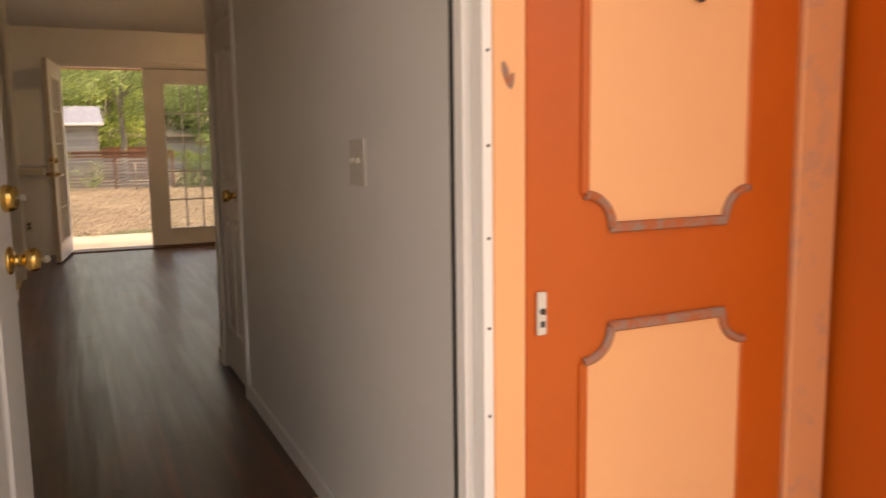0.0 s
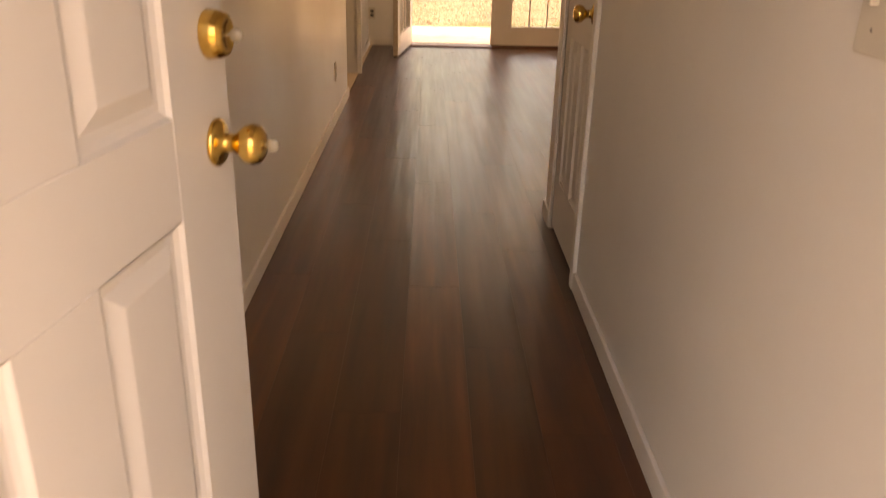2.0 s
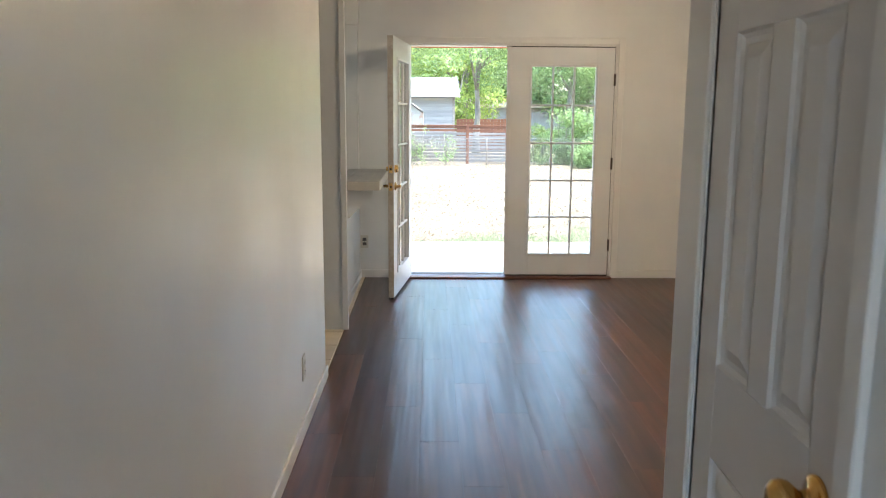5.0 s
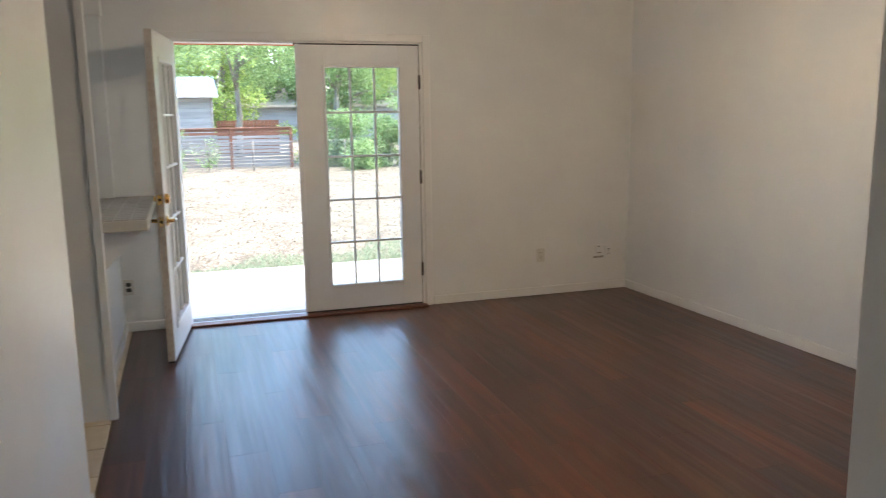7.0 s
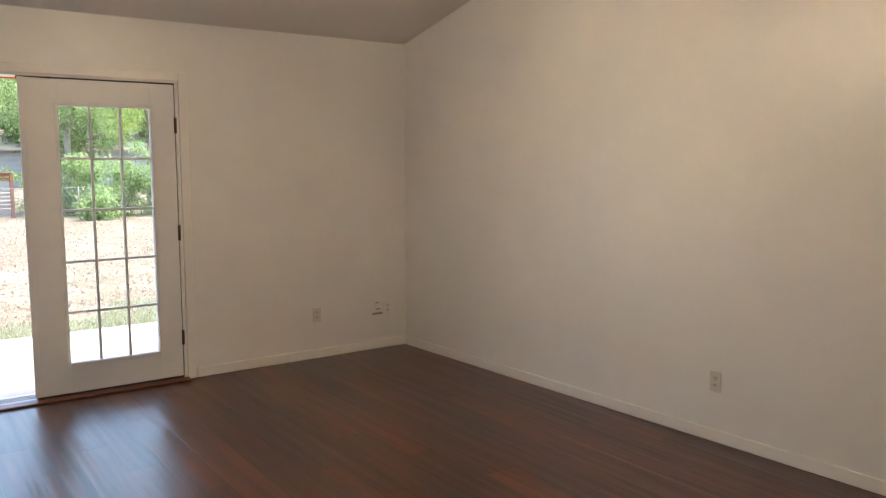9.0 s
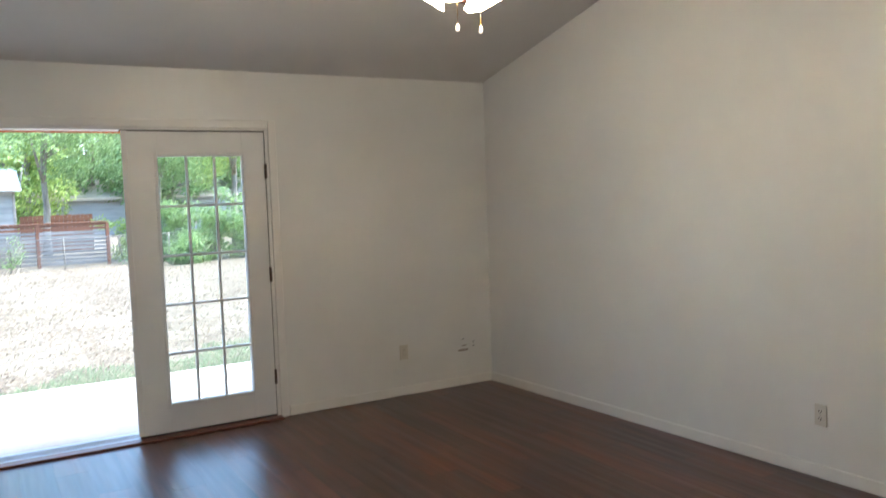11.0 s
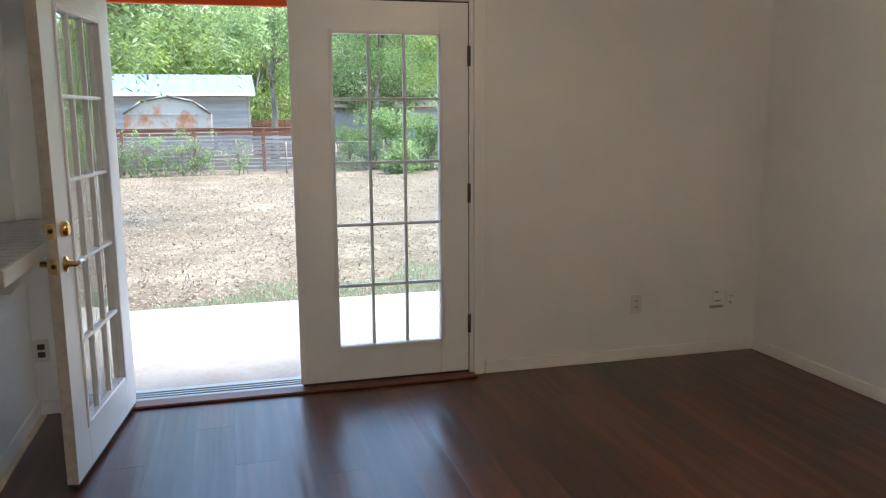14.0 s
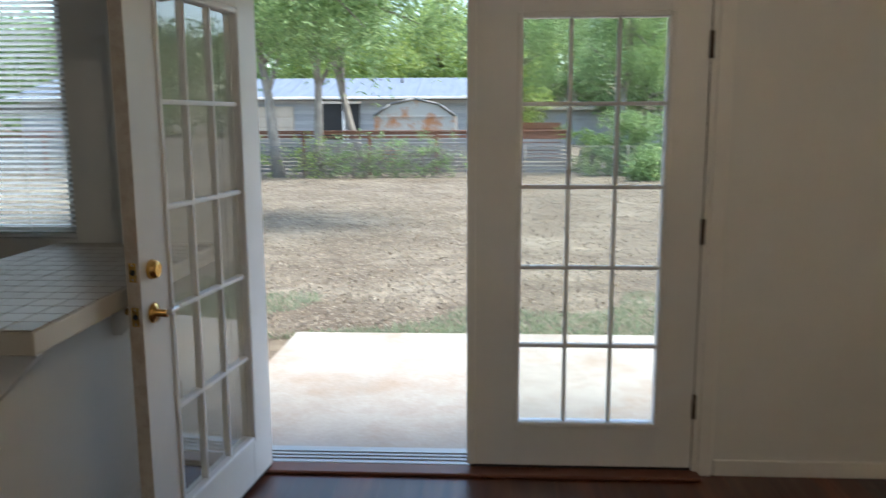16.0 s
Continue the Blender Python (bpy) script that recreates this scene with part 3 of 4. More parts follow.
part("plate", box(bmesh.new(), (-0.0085, -0.007, -0.035), (0.0085, 0.0, 0.035), 0.002), M["plastic"], bell, "chipped ivory plate")
part("button", lathe([(0.0005, 0), (0.005, 0), (0.005, 0.003), (0.0005, 0.004)], 12, pose(0, -0.007, 0.004, 90)), M["dark_metal"], bell)
part("chip", box(bmesh.new(), (-0.004, -0.0082, -0.022), (0.005, -0.006, -0.012), 0.001), M["dark_metal"], bell)
ring = thing("door_knocker", "small dark metal ring on the peach field", "knocker", at=pose(0.893, yd - 0.004, 1.388))
part("ring", tube(bmesh.new(), [(0.014 * math.cos(a), -0.004, 0.014 * math.sin(a)) for a in [2 * math.pi * i / 20 for i in range(21)]], [0.003] * 21, 8), M["dark_metal"], ring)
part("stud", lathe([(0.0005, 0), (0.008, 0), (0.007, 0.005), (0.0005, 0.006)], 14, pose(0, 0, 0.014, 90)), M["dark_metal"], ring)

# closet door in the passage
closet = thing("closet_door", "white six-panel closet door, closed, brass knob", "door", at=pose(XR + 0.022, CY0 + 0.004, 0, 0, 0, 90))
panel_door(closet, CY1 - CY0 - 0.005, 2.03, M["door"], z0=0.018, stile=0.095, mull=0.08)
knob(closet, pose(0.058, 0.018, 0.925, -90, 0, 0))
for z in (0.335, 1.80):
    hp = part("hinge", lathe([(0.001, -0.04), (0.0065, -0.04), (0.0065, 0.04), (0.001, 0.04)], 12), M["trim"], closet, "painted hinge knuckle")
    hp.matrix_basis = pose(CY1 - CY0 - 0.006, 0.024, z)
closet_frame = structure("door_frame_closet", boxes(((XR - 0.002, CY0 - 0.012, 0), (XR + TH, CY0, CZ1)), ((XR - 0.002, CY1, 0), (XR + TH, CY1 + 0.012, CZ1)), ((XR - 0.002, CY0, CZ1), (XR + TH, CY1, CZ1 + 0.012)), ((XR - 0.016, CY0 - 0.050, 0), (XR, CY0 - 0.005, CZ1 + 0.055)), ((XR - 0.010, CY1 + 0.005, 0), (XR, CY1 + 0.020, CZ1 + 0.055)), ((XR - 0.016, CY0 - 0.005, CZ1 + 0.005), (XR, CY1 + 0.0045, CZ1 + 0.055)), bevel=0.003), M["trim"], "white painted closet door casing", "door frame")
part("door_stop", boxes(((XR + 0.043, CY1 - 0.014, 0), (XR + 0.056, CY1 - 0.0005, CZ1 - 0.001)), ((XR + 0.043, CY0 + 0.0005, 0), (XR + 0.056, CY0 + 0.014, CZ1 - 0.001))), M["trim"], closet_frame)


# ---- glazed double doors ----
def glazed_leaf(owner, w, h, mat, glass_lo, glass_hi, z0=0.028, t=0.044):
    """Leaf from x = 0 to w in the plane y = 0, with fifteen lights."""
    f = t / 2
    (ga, gz0), (gb, gz1) = glass_lo, glass_hi
    part("stile", box(bmesh.new(), (0, -f, z0), (ga, f, h), 0.002), mat, owner)
    part("stile", box(bmesh.new(), (gb, -f, z0), (w, f, h), 0.002), mat, owner)
    part("rail", box(bmesh.new(), (ga, -f, z0), (gb, f, gz0), 0.001), mat, owner)
    part("rail", box(bmesh.new(), (ga, -f, gz1), (gb, f, h), 0.001), mat, owner)
    b = 0.016
    for side in (-1, 1):
        y0, y1 = sorted((side * (f - 0.006), side * (f + 0.007)))
        fr = boxes(((ga - 0.022, y0, gz0 - 0.022), (ga, y1, gz1 + 0.022)), ((gb, y0, gz0 - 0.022), (gb + 0.022, y1, gz1 + 0.022)), ((ga, y0, gz0 - 0.022), (gb, y1, gz0)), ((ga, y0, gz1), (gb, y1, gz1 + 0.022)), bevel=0.004)
        part("glazing_frame", fr, mat, owner)
    cw, rh = (gb - ga) / 3, (gz1 - gz0) / 5
    for i in (1, 2):
        part("muntin", box(bmesh.new(), (ga + i * cw - b / 2, -0.014, gz0), (ga + i * cw + b / 2, 0.014, gz1), 0.005, 2), mat, owner)
    for j in range(1, 5):
        part("muntin", box(bmesh.new(), (ga, -0.0155, gz0 + j * rh - b / 2), (gb, 0.0155, gz0 + j * rh + b / 2), 0.005, 2), mat, owner)
    for i in range(3):
        for j in range(5):
            p = part("pane", box(bmesh.new(), (ga + i * cw + 0.006, -0.002, gz0 + j * rh + 0.006), (ga + (i + 1) * cw - 0.006, 0.002, gz0 + (j + 1) * rh - 0.006)), M["glass"], owner, "clear glass pane")
            p.visible_shadow = False


LW = 0.922
fixed = thing("glazed_door", "white fifteen-pane glazed door leaf, closed", "door", group="glazed double doors", at=pose(0.736, YB + 0.024, 0))
glazed_leaf(fixed, LW, 2.026, M["french"], (0.204, 0.221), (0.763, 1.862))
part("astragal", box(bmesh.new(), (-0.014, -0.030, 0.03), (0.022, -0.0225, 2.03), 0.003), M["french"], fixed)
part("bottom_seal", box(bmesh.new(), (0.0, -0.02, 0.016), (LW, 0.02, 0.0275)), M["rubber"], fixed)
for z in (0.30, 1.03, 1.755):
    part("hinge", lathe([(0.0005, z - 0.05), (0.0095, z - 0.052), (0.0095, z + 0.052), (0.0005, z + 0.05)], 12, pose(LW + 0.003, -0.027, 0)), M["hinge"], fixed, "dark metal hinge")
# open leaf, swung into the room on its left hinges
swing = thing("glazed_door", "white fifteen-pane glazed door leaf standing open inwards", "door", group="glazed double doors", at=pose(-0.128, YB - 0.022, 0, 0, 0, -97.1))
glazed_leaf(swing, LW, 2.03, M["french"], (0.182, 0.221), (0.741, 1.862))
for z in (0.30, 1.03, 1.755):
    part("hinge", lathe([(0.0005, z - 0.05), (0.0075, z - 0.05), (0.0075, z + 0.05), (0.0005, z + 0.05)], 12, pose(-0.003, -0.027, 0)), M["steel"], swing)


def lever(owner, x, z, side):
    """Lever handle on a round rose, pointing back along the leaf."""
    s_ = side
    part("rose", lathe([(0.0005, 0), (0.031, 0), (0.032, 0.004), (0.026, 0.010), (0.012, 0.013), (0.0115, 0.045), (0.0005, 0.046)], 24, pose(x, s_ * 0.022, z, -90 * s_)), M["brass"], owner, "brass rose")
    part("lever_handle", tube(bmesh.new(), [(x + 0.004, s_ * 0.062, z), (x - 0.02, s_ * 0.067, z + 0.002), (x - 0.06, s_ * 0.066, z + 0.004), (x - 0.10, s_ * 0.064, z - 0.003)], [0.009, 0.0095, 0.008, 0.006], 10), M["steel"], owner, "worn metal lever")


lever(swing, LW - 0.062, 0.90, 1)
lever(swing, LW - 0.062, 0.90, -1)
part("deadbolt", lathe([(0.0005, 0), (0.029, 0), (0.031, 0.003), (0.029, 0.015), (0.024, 0.024), (0.016, 0.026), (0.0005, 0.024)], 24, pose(LW - 0.062, 0.022, 1.035, -90)), M["brass"], swing, "brass deadbolt cylinder")
part("thumb_turn", box(lathe([(0.0005, 0), (0.029, 0), (0.030, 0.003), (0.026, 0.008), (0.0005, 0.009)], 24, pose(LW - 0.062, -0.022, 1.035, 90)), (LW - 0.066, -0.046, 1.02), (LW - 0.058, -0.03, 1.05), 0.002), M["brass"], swing)
for z in (0.90, 1.035):
    pl = part("latch_plate", box(bmesh.new(), (LW - 0.0005, -0.0125, z - 0.029), (LW + 0.0016, 0.0125, z + 0.029), 0.0005), M["brass"], swing)
    part("bolt_hole", lathe([(0.0005, 0), (0.009, 0), (0.009, 0.001), (0.0005, 0.001)], 12, pose(LW + 0.0016, 0, z, 0, 90, 0)), M["slot"], pl)
    for dz in (-0.022, 0.022):
        part("screw", lathe([(0.0005, 0), (0.0035, 0), (0.002, 0.001), (0.0005, 0.001)], 8, pose(LW + 0.0016, 0, z + dz, 0, 90, 0)), M["steel"], pl)
part("worn_edge", box(bmesh.new(), (LW - 0.001, -0.0215, 0.03), (LW + 0.0008, 0.0215, 2.028)), M["worn_edge"], swing, "scuffed bare edge of the leaf")
part("bottom_sweep", box(bmesh.new(), (0.004, -0.018, 0.014), (LW - 0.004, 0.018, 0.0275)), M["rubber"], swing)

back_frame = structure("door_frame_back", boxes(((DX0, YB - 0.004, 0), (DX0 + 0.028, YB + 0.15, DZ1)), ((DX1 - 0.028, YB - 0.004, 0), (DX1, YB + 0.15, DZ1)), ((DX0 + 0.028, YB - 0.004, DZ1 - 0.02), (DX1 - 0.028, YB + 0.15, DZ1)), bevel=0.002), M["trim"], "white painted frame of the glazed doors", "door frame")
part("casing", boxes(((DX1 - 0.006, YB - 0.017, 0), (DX1 + 0.052, YB - 0.0, DZ1 + 0.05)), ((DX0 - 0.052, YB - 0.017, 0), (DX0 + 0.006, YB - 0.0, DZ1 + 0.05)), ((DX0 + 0.006, YB - 0.017, DZ1 - 0.006), (DX1 - 0.006, YB - 0.0, DZ1 + 0.05)), bevel=0.004), M["trim"], back_frame)
# dark strips stand in for shade in the gaps above and beside the closed leaf
part("gap_shade_strip", boxes(((0.72, YB + 0.006, 2.0265), (1.66, YB + 0.05, 2.0345)), ((1.6585, YB + 0.006, 0.02), (1.6618, YB + 0.05, 2.034))), M["rubber"], back_frame)
back_sill = structure("door_sill_back", boxes(((DX0 + 0.028, YB + 0.02, -0.06), (DX1 - 0.028, YB + 0.19, 0.015)), bevel=0.004), M["alu"], "bright metal sill of the glazed doors", "sill")
for i in range(3):
    part("ridge", box(bmesh.new(), (DX0 + 0.03, YB + 0.055 + i * 0.035, 0.0152), (DX1 - 0.03, YB + 0.063 + i * 0.035, 0.020), 0.001), M["alu"], back_sill)
back_strip = structure("threshold_strip", boxes(((DX0 + 0.0, YB - 0.075, 0.0), (DX1, YB + 0.018, 0.016)), bevel=0.005), M["threshold"], "red-brown wooden threshold strip", "threshold")
ext_casing = structure("trim_outside", boxes(((DX0 - 0.06, YB + 0.145, 0), (DX0 + 0.01, YB + 0.175, DZ1 + 0.06)), ((DX1 - 0.01, YB + 0.145, 0), (DX1 + 0.06, YB + 0.175, DZ1 + 0.06)), ((DX0 + 0.01, YB + 0.145, DZ1 - 0.01), (DX1 - 0.01, YB + 0.175, DZ1 + 0.06)), bevel=0.004), M["orange"], "orange painted outside trim of the glazed doors", "trim")


# ---- breakfast bar ----
BX0, BX1, BY0, BZ0, BZ1 = -0.985, -0.30, 7.81, 0.912, 0.976
bar = thing("breakfast_bar", "cream tiled breakfast bar top on a white bracket", "counter")
part("top", box(bmesh.new(), (BX0, BY0, BZ0), (BX1, YB - 0.002, BZ1 - 0.004), 0.006, 2), M["counter"], bar)
tile_me = mesh_of(box(bmesh.new(), (-0.0405, -0.0405, 0), (0.0405, 0.0405, 0.005), 0.002), "bar_tile", M["counter_tile"])
for i in range(8):
    for j in range(16):
        cx, cy = BX1 - 0.046 - i * 0.0842, BY0 + 0.046 + j * 0.0842
        if cx - 0.04 > BX0 and cy + 0.04 < YB:
            to = new("tile", tile_me)
            to.parent, to.location = bar, (cx, cy, BZ1 - 0.0045)
part("bracket", prism([(PX1, 0.70), (PX1, BZ0), (BX1 - 0.05, BZ0), (BX1 - 0.05, BZ0 - 0.03), (PX1 + 0.035, 0.70)], "y", 7.90, 7.935), M["trim"], bar, "white painted wooden bracket")
part("bracket", prism([(PX1, 0.70), (PX1, BZ0), (BX1 - 0.05, BZ0), (BX1 - 0.05, BZ0 - 0.03), (PX1 + 0.035, 0.70)], "y", 8.75, 8.785), M["trim"], bar)

# kitchen window with its blind
win = structure("window_1", boxes(((WX0, YB + 0.04, WZ0), (WX0 + 0.045, YB + 0.12, WZ1)), ((WX1 - 0.045, YB + 0.04, WZ0), (WX1, YB + 0.12, WZ1)), ((WX0 + 0.045, YB + 0.04, WZ0), (WX1 - 0.045, YB + 0.12, WZ0 + 0.045)), ((WX0 + 0.045, YB + 0.04, WZ1 - 0.045), (WX1 - 0.045, YB + 0.12, WZ1)), ((WX0 + 0.045, YB + 0.05, 1.50), (WX1 - 0.045, YB + 0.10, 1.54)), bevel=0.003), M["alu"], "sash window above the counter", "window")
for za, zb in ((WZ0 + 0.04, 1.505), (1.535, WZ1 - 0.04)):
    p = part("pane", box(bmesh.new(), (WX0 + 0.04, YB + 0.075, za), (WX1 - 0.04, YB + 0.079, zb)), M["glass"], win)
    p.visible_shadow = False
# daylight that the kitchen window lets in
day = bpy.data.lights.new("window_daylight", "AREA")
day.shape, day.size, day.size_y, day.energy, day.color = "RECTANGLE", WX1 - WX0 - 0.12, WZ1 - WZ0 - 0.12, 1.8, (0.84, 0.93, 1.0)
day_ob = new("window_daylight", day)
day_ob.matrix_world = look(((WX0 + WX1) / 2, YB + 0.068, (WZ0 + WZ1) / 2), ((WX0 + WX1) / 2, YB - 1, (WZ0 + WZ1) / 2))
blind = thing("window_blind", "white slatted blind hanging in the kitchen window", "blind", at=pose((WX0 + WX1) / 2, YB + 0.02, WZ0))
bw = (WX1 - WX0) / 2 - 0.008
part("head_rail", box(bmesh.new(), (-bw, -0.014, 1.015), (bw, 0.018, 1.055), 0.003), M["blind"], blind)
slat_me = mesh_of(prism([(-0.0125, -0.0008), (0.0, 0.0022), (0.0125, -0.0008), (0.0125, 0.0), (0.0, 0.003), (-0.0125, 0.0)], "x", -bw, bw), "slat", M["blind"])
for i in range(44):
    so = new("slat", slat_me)
    so.parent, so.matrix_basis = blind, pose(0, 0.002, 0.028 + i * 0.0225, -26 + random.uniform(-2, 2), 0, 0)
part("bottom_rail", box(bmesh.new(), (-bw, -0.012, 0.004), (bw, 0.014, 0.018), 0.003), M["blind"], blind)
for x in (-bw * 0.7, bw * 0.7):
    part("ladder_cord", box(bmesh.new(), (x - 0.001, -0.013, 0.01), (x + 0.001, -0.0115, 1.02)), M["blind"], blind)


# ---- outlets and switches ----
def outlet(m, label, face="plastic", plate="plastic"):
    """Duplex outlet; local z points out of the wall, y up."""
    o = thing("wall_outlet", label, "outlet", group="wall outlets", at=m)
    part("plate", box(bmesh.new(), (-0.035, -0.057, 0), (0.035, 0.057, 0.006), 0.0025, 2), M[plate], o)
    for s_ in (-1, 1):
        r = part("receptacle", box(bmesh.new(), (-0.017, s_ * 0.0195 - 0.014, 0.006), (0.017, s_ * 0.0195 + 0.014, 0.0085), 0.002), M[face], o)
        for dx in (-0.0065, 0.0065):
            part("slot", box(bmesh.new(), (dx - 0.0022, s_ * 0.0195 - 0.003, 0.0085), (dx + 0.0022, s_ * 0.0195 + 0.008, 0.0088)), M["slot"], r)
        part("ground_hole", lathe([(0.0003, 0), (0.0024, 0), (0.0024, 0.0003), (0.0003, 0.0003)], 8, pose(0, s_ * 0.0195 - 0.008, 0.0085)), M["slot"], r)
    part("screw", lathe([(0.0003, 0), (0.003, 0), (0.002, 0.001), (0.0003, 0.001)], 8, pose(0, 0, 0.006)), M["steel"], o)
    return o


outlet(pose(2.69, YB, 0.338, 90, 0, 0), "ivory duplex wall outlet above the baseboard")
outlet(pose(3.325, YB, 0.327, 90, 0, 0), "off-white painted-over wall outlet beside a patched box", "wall", "wall")
outlet(pose(side_x(6.28), 6.28, 0.335, 90, 0, -92.6), "ivory duplex wall outlet on the side wall")
outlet(pose(XL, 5.667, 0.307, 90, 0, 90), "ivory duplex wall outlet in the passage")
outlet(pose(-0.526, YB, 0.325, 90, 0, 0), "ivory wall outlet with dark sockets below the bar", "dark_metal")
jack = thing("cable_plate", "painted-over cable box with scraped scars beneath", "wall plate", at=pose(3.235, YB, 0.345, 90, 0, 0))
part("plate", box(bmesh.new(), (-0.034, -0.034, 0), (0.034, 0.046, 0.010), 0.004, 2), M["wall"], jack)
part("cable_hole", box(bmesh.new(), (-0.020, 0.030, 0.0098), (0.002, 0.036, 0.0108), 0.0004), M["slot"], jack, "dark knock-out hole")
part("scar", box(bmesh.new(), (-0.022, -0.026, 0.0098), (0.022, -0.016, 0.0108), 0.0004), M["stain"], jack, "scraped brown paint scar")
part("scar", box(bmesh.new(), (-0.05, -0.068, 0.0002), (0.045, -0.050, 0.0012), 0.0005), M["stain"], jack, "scraped brown paint scar")
switch = thing("light_switch", "white double light switch plate", "light switch", at=pose(XR, 1.498, 1.10, 90, 0, -90))
part("plate", box(bmesh.new(), (-0.058, -0.060, 0), (0.058, 0.060, 0.007), 0.003, 2), M["plastic"], switch)
for dx in (-0.023, 0.023):
    part("toggle", box(bmesh.new(), (dx - 0.005, -0.002, 0.006), (dx + 0.005, 0.012, 0.018), 0.002), M["plastic"], switch)
    for dz in (-0.03, 0.03):
        part("screw", lathe([(0.0003, 0), (0.003, 0), (0.002, 0.001), (0.0003, 0.001)], 8, pose(dx, dz, 0.007)), M["steel"], switch)


# ---- ceiling fan ----
FC = (1.66, 6.5)
fan = thing("ceiling_fan", "brass ceiling fan with dark red blades and four lit glass shades", "ceiling fan", at=pose(FC[0], FC[1], 0))
zt = vault(FC[1])
part("canopy", lathe([(0.001, zt + 0.02), (0.07, zt + 0.02), (0.07, zt - 0.05), (0.03, zt - 0.09), (0.001, zt - 0.09)], 24), M["brass"], fan)
part("downrod", lathe([(0.001, 2.60), (0.013, 2.60), (0.013, zt - 0.085), (0.001, zt - 0.085)], 12), M["brass"], fan)
part("motor", lathe([(0.001, 2.635), (0.05, 2.63), (0.10, 2.60), (0.115, 2.56), (0.112, 2.51), (0.08, 2.48), (0.05, 2.47), (0.001, 2.47)], 28), M["brass"], fan)
part("light_hub", lathe([(0.001, 2.475), (0.045, 2.475), (0.06, 2.45), (0.055, 2.42), (0.03, 2.40), (0.001, 2.395)], 24), M["brass"], fan)
for i in range(5):
    a = 131 + 72 * i
    iron = part("blade_iron", box(bmesh.new(), (0.09, -0.02, -0.004), (0.24, 0.02, 0.004), 0.003), M["brass"], fan)
    iron.matrix_basis = pose(0, 0, 2.485, 0, 0, a)
    outl = [(0.20, -0.05), (0.30, -0.06), (0.60, -0.068), (0.645, -0.055), (0.655, 0.0), (0.645, 0.055), (0.60, 0.068), (0.30, 0.06), (0.20, 0.05)]
    bl = part("blade", prism(outl, "z", -0.004, 0.004), M["fan_blade"], fan, "dark red-brown wooden blade")
    bl.matrix_basis = pose(0, 0, 2.475, 0, 0, a) @ pose(0, 0, 0, 11, 0, 0)
for i in range(4):
    a = 35 + 90 * i
    arm = part("lamp_arm", tube(bmesh.new(), [(0.04, 0, 2.43), (0.075, 0, 2.435), (0.095, 0, 2.42)], [0.009, 0.009, 0.016], 10), M["brass"], fan)
    arm.matrix_basis = pose(0, 0, 0, 0, 0, a)
    steps = 28
    bm = bmesh.new()
    rings = []
    for r, z in ((0.018, 0.0), (0.026, -0.018), (0.034, -0.045), (0.042, -0.070), (0.054, -0.092), (0.066, -0.104)):
        flute = 0.0 if z > -0.06 else 0.06
        rings.append([bm.verts.new((r * (1 + flute * math.cos(7 * 2 * math.pi * q / steps)) * math.cos(2 * math.pi * q / steps), r * (1 + flute * math.cos(7 * 2 * math.pi * q / steps)) * math.sin(2 * math.pi * q / steps), z)) for q in range(steps)])
    for u, v in zip(rings, rings[1:]):
        for q in range(steps):
            bm.faces.new((u[q], u[(q + 1) % steps], v[(q + 1) % steps], v[q])).smooth = True
    bmesh.ops.solidify(bm, geom=bm.faces[:], thickness=0.002)
    sh = part("glass_shade", bm, M["shade"], fan, "fluted frosted glass shade, lit")
    sh.matrix_basis = pose(0, 0, 0, 0, 0, a) @ pose(0.092, 0, 2.425, 0, -38, 0)
    bb = part("bulb", lathe([(0.001, -0.02), (0.012, -0.025), (0.022, -0.05), (0.024, -0.062), (0.016, -0.08), (0.001, -0.085)], 14), M["bulb"], fan)
    bb.matrix_basis = sh.matrix_basis.copy()
for dx in (-0.05, 0.05):
    ch = part("pull_chain", tube(bmesh.new(), [(dx, -0.02, 2.42), (dx * 1.1, -0.025, 2.34), (dx * 1.1, -0.025, 2.225)], [0.0018] * 3, 6), M["brass"], fan)
    part("chain_bob", lathe([(0.0005, 2.195), (0.006, 2.198), (0.0085, 2.208), (0.006, 2.222), (0.0005, 2.228)], 12, pose(dx * 1.1, -0.025, 0)), M["plastic"], ch)
for i in range(4):
    a = radians(35 + 90 * i)
    lamp = new("fan_lamp", bpy.data.lights.new("fan_lamp", "POINT"))
    lamp.data.energy, lamp.data.shadow_soft_size, lamp.data.color = 1.4, 0.05, (1.0, 0.80, 0.63)
    lamp.location = (FC[0] + 0.175 * math.cos(a), FC[1] + 0.175 * math.sin(a), 2.315)


# ---- the yard and beyond ----
rng = np.random.default_rng(7)


def leaf_mesh(name, centres, normals, ups, length, width, material):
    """Many small pointed leaves: a rhomb each."""
    c, n, u = np.asarray(centres), np.asarray(normals), np.asarray(ups)
    s_ = np.cross(n, u)
    s_ /= np.linalg.norm(s_, axis=1, keepdims=True) + 1e-9
    ln, wd = np.asarray(length).reshape(-1, 1), np.asarray(width).reshape(-1, 1)
    v = np.stack([c, c + u * ln * 0.45 + s_ * wd * 0.5, c + u * ln, c + u * ln * 0.45 - s_ * wd * 0.5], 1).reshape(-1, 3)
    count = len(c)
    me = bpy.data.meshes.new(name)
    me.vertices.add(4 * count)
    me.vertices.foreach_set("co", v.ravel())
    me.loops.add(4 * count)
    me.loops.foreach_set("vertex_index", np.arange(4 * count))
    me.polygons.add(count)
    me.polygons.foreach_set("loop_start", np.arange(0, 4 * count, 4))
    me.materials.append(material)
    me.update(calc_edges=True)
    return new(name, me)


def unit(a):
    return a / (np.linalg.norm(a, axis=1, keepdims=True) + 1e-9)


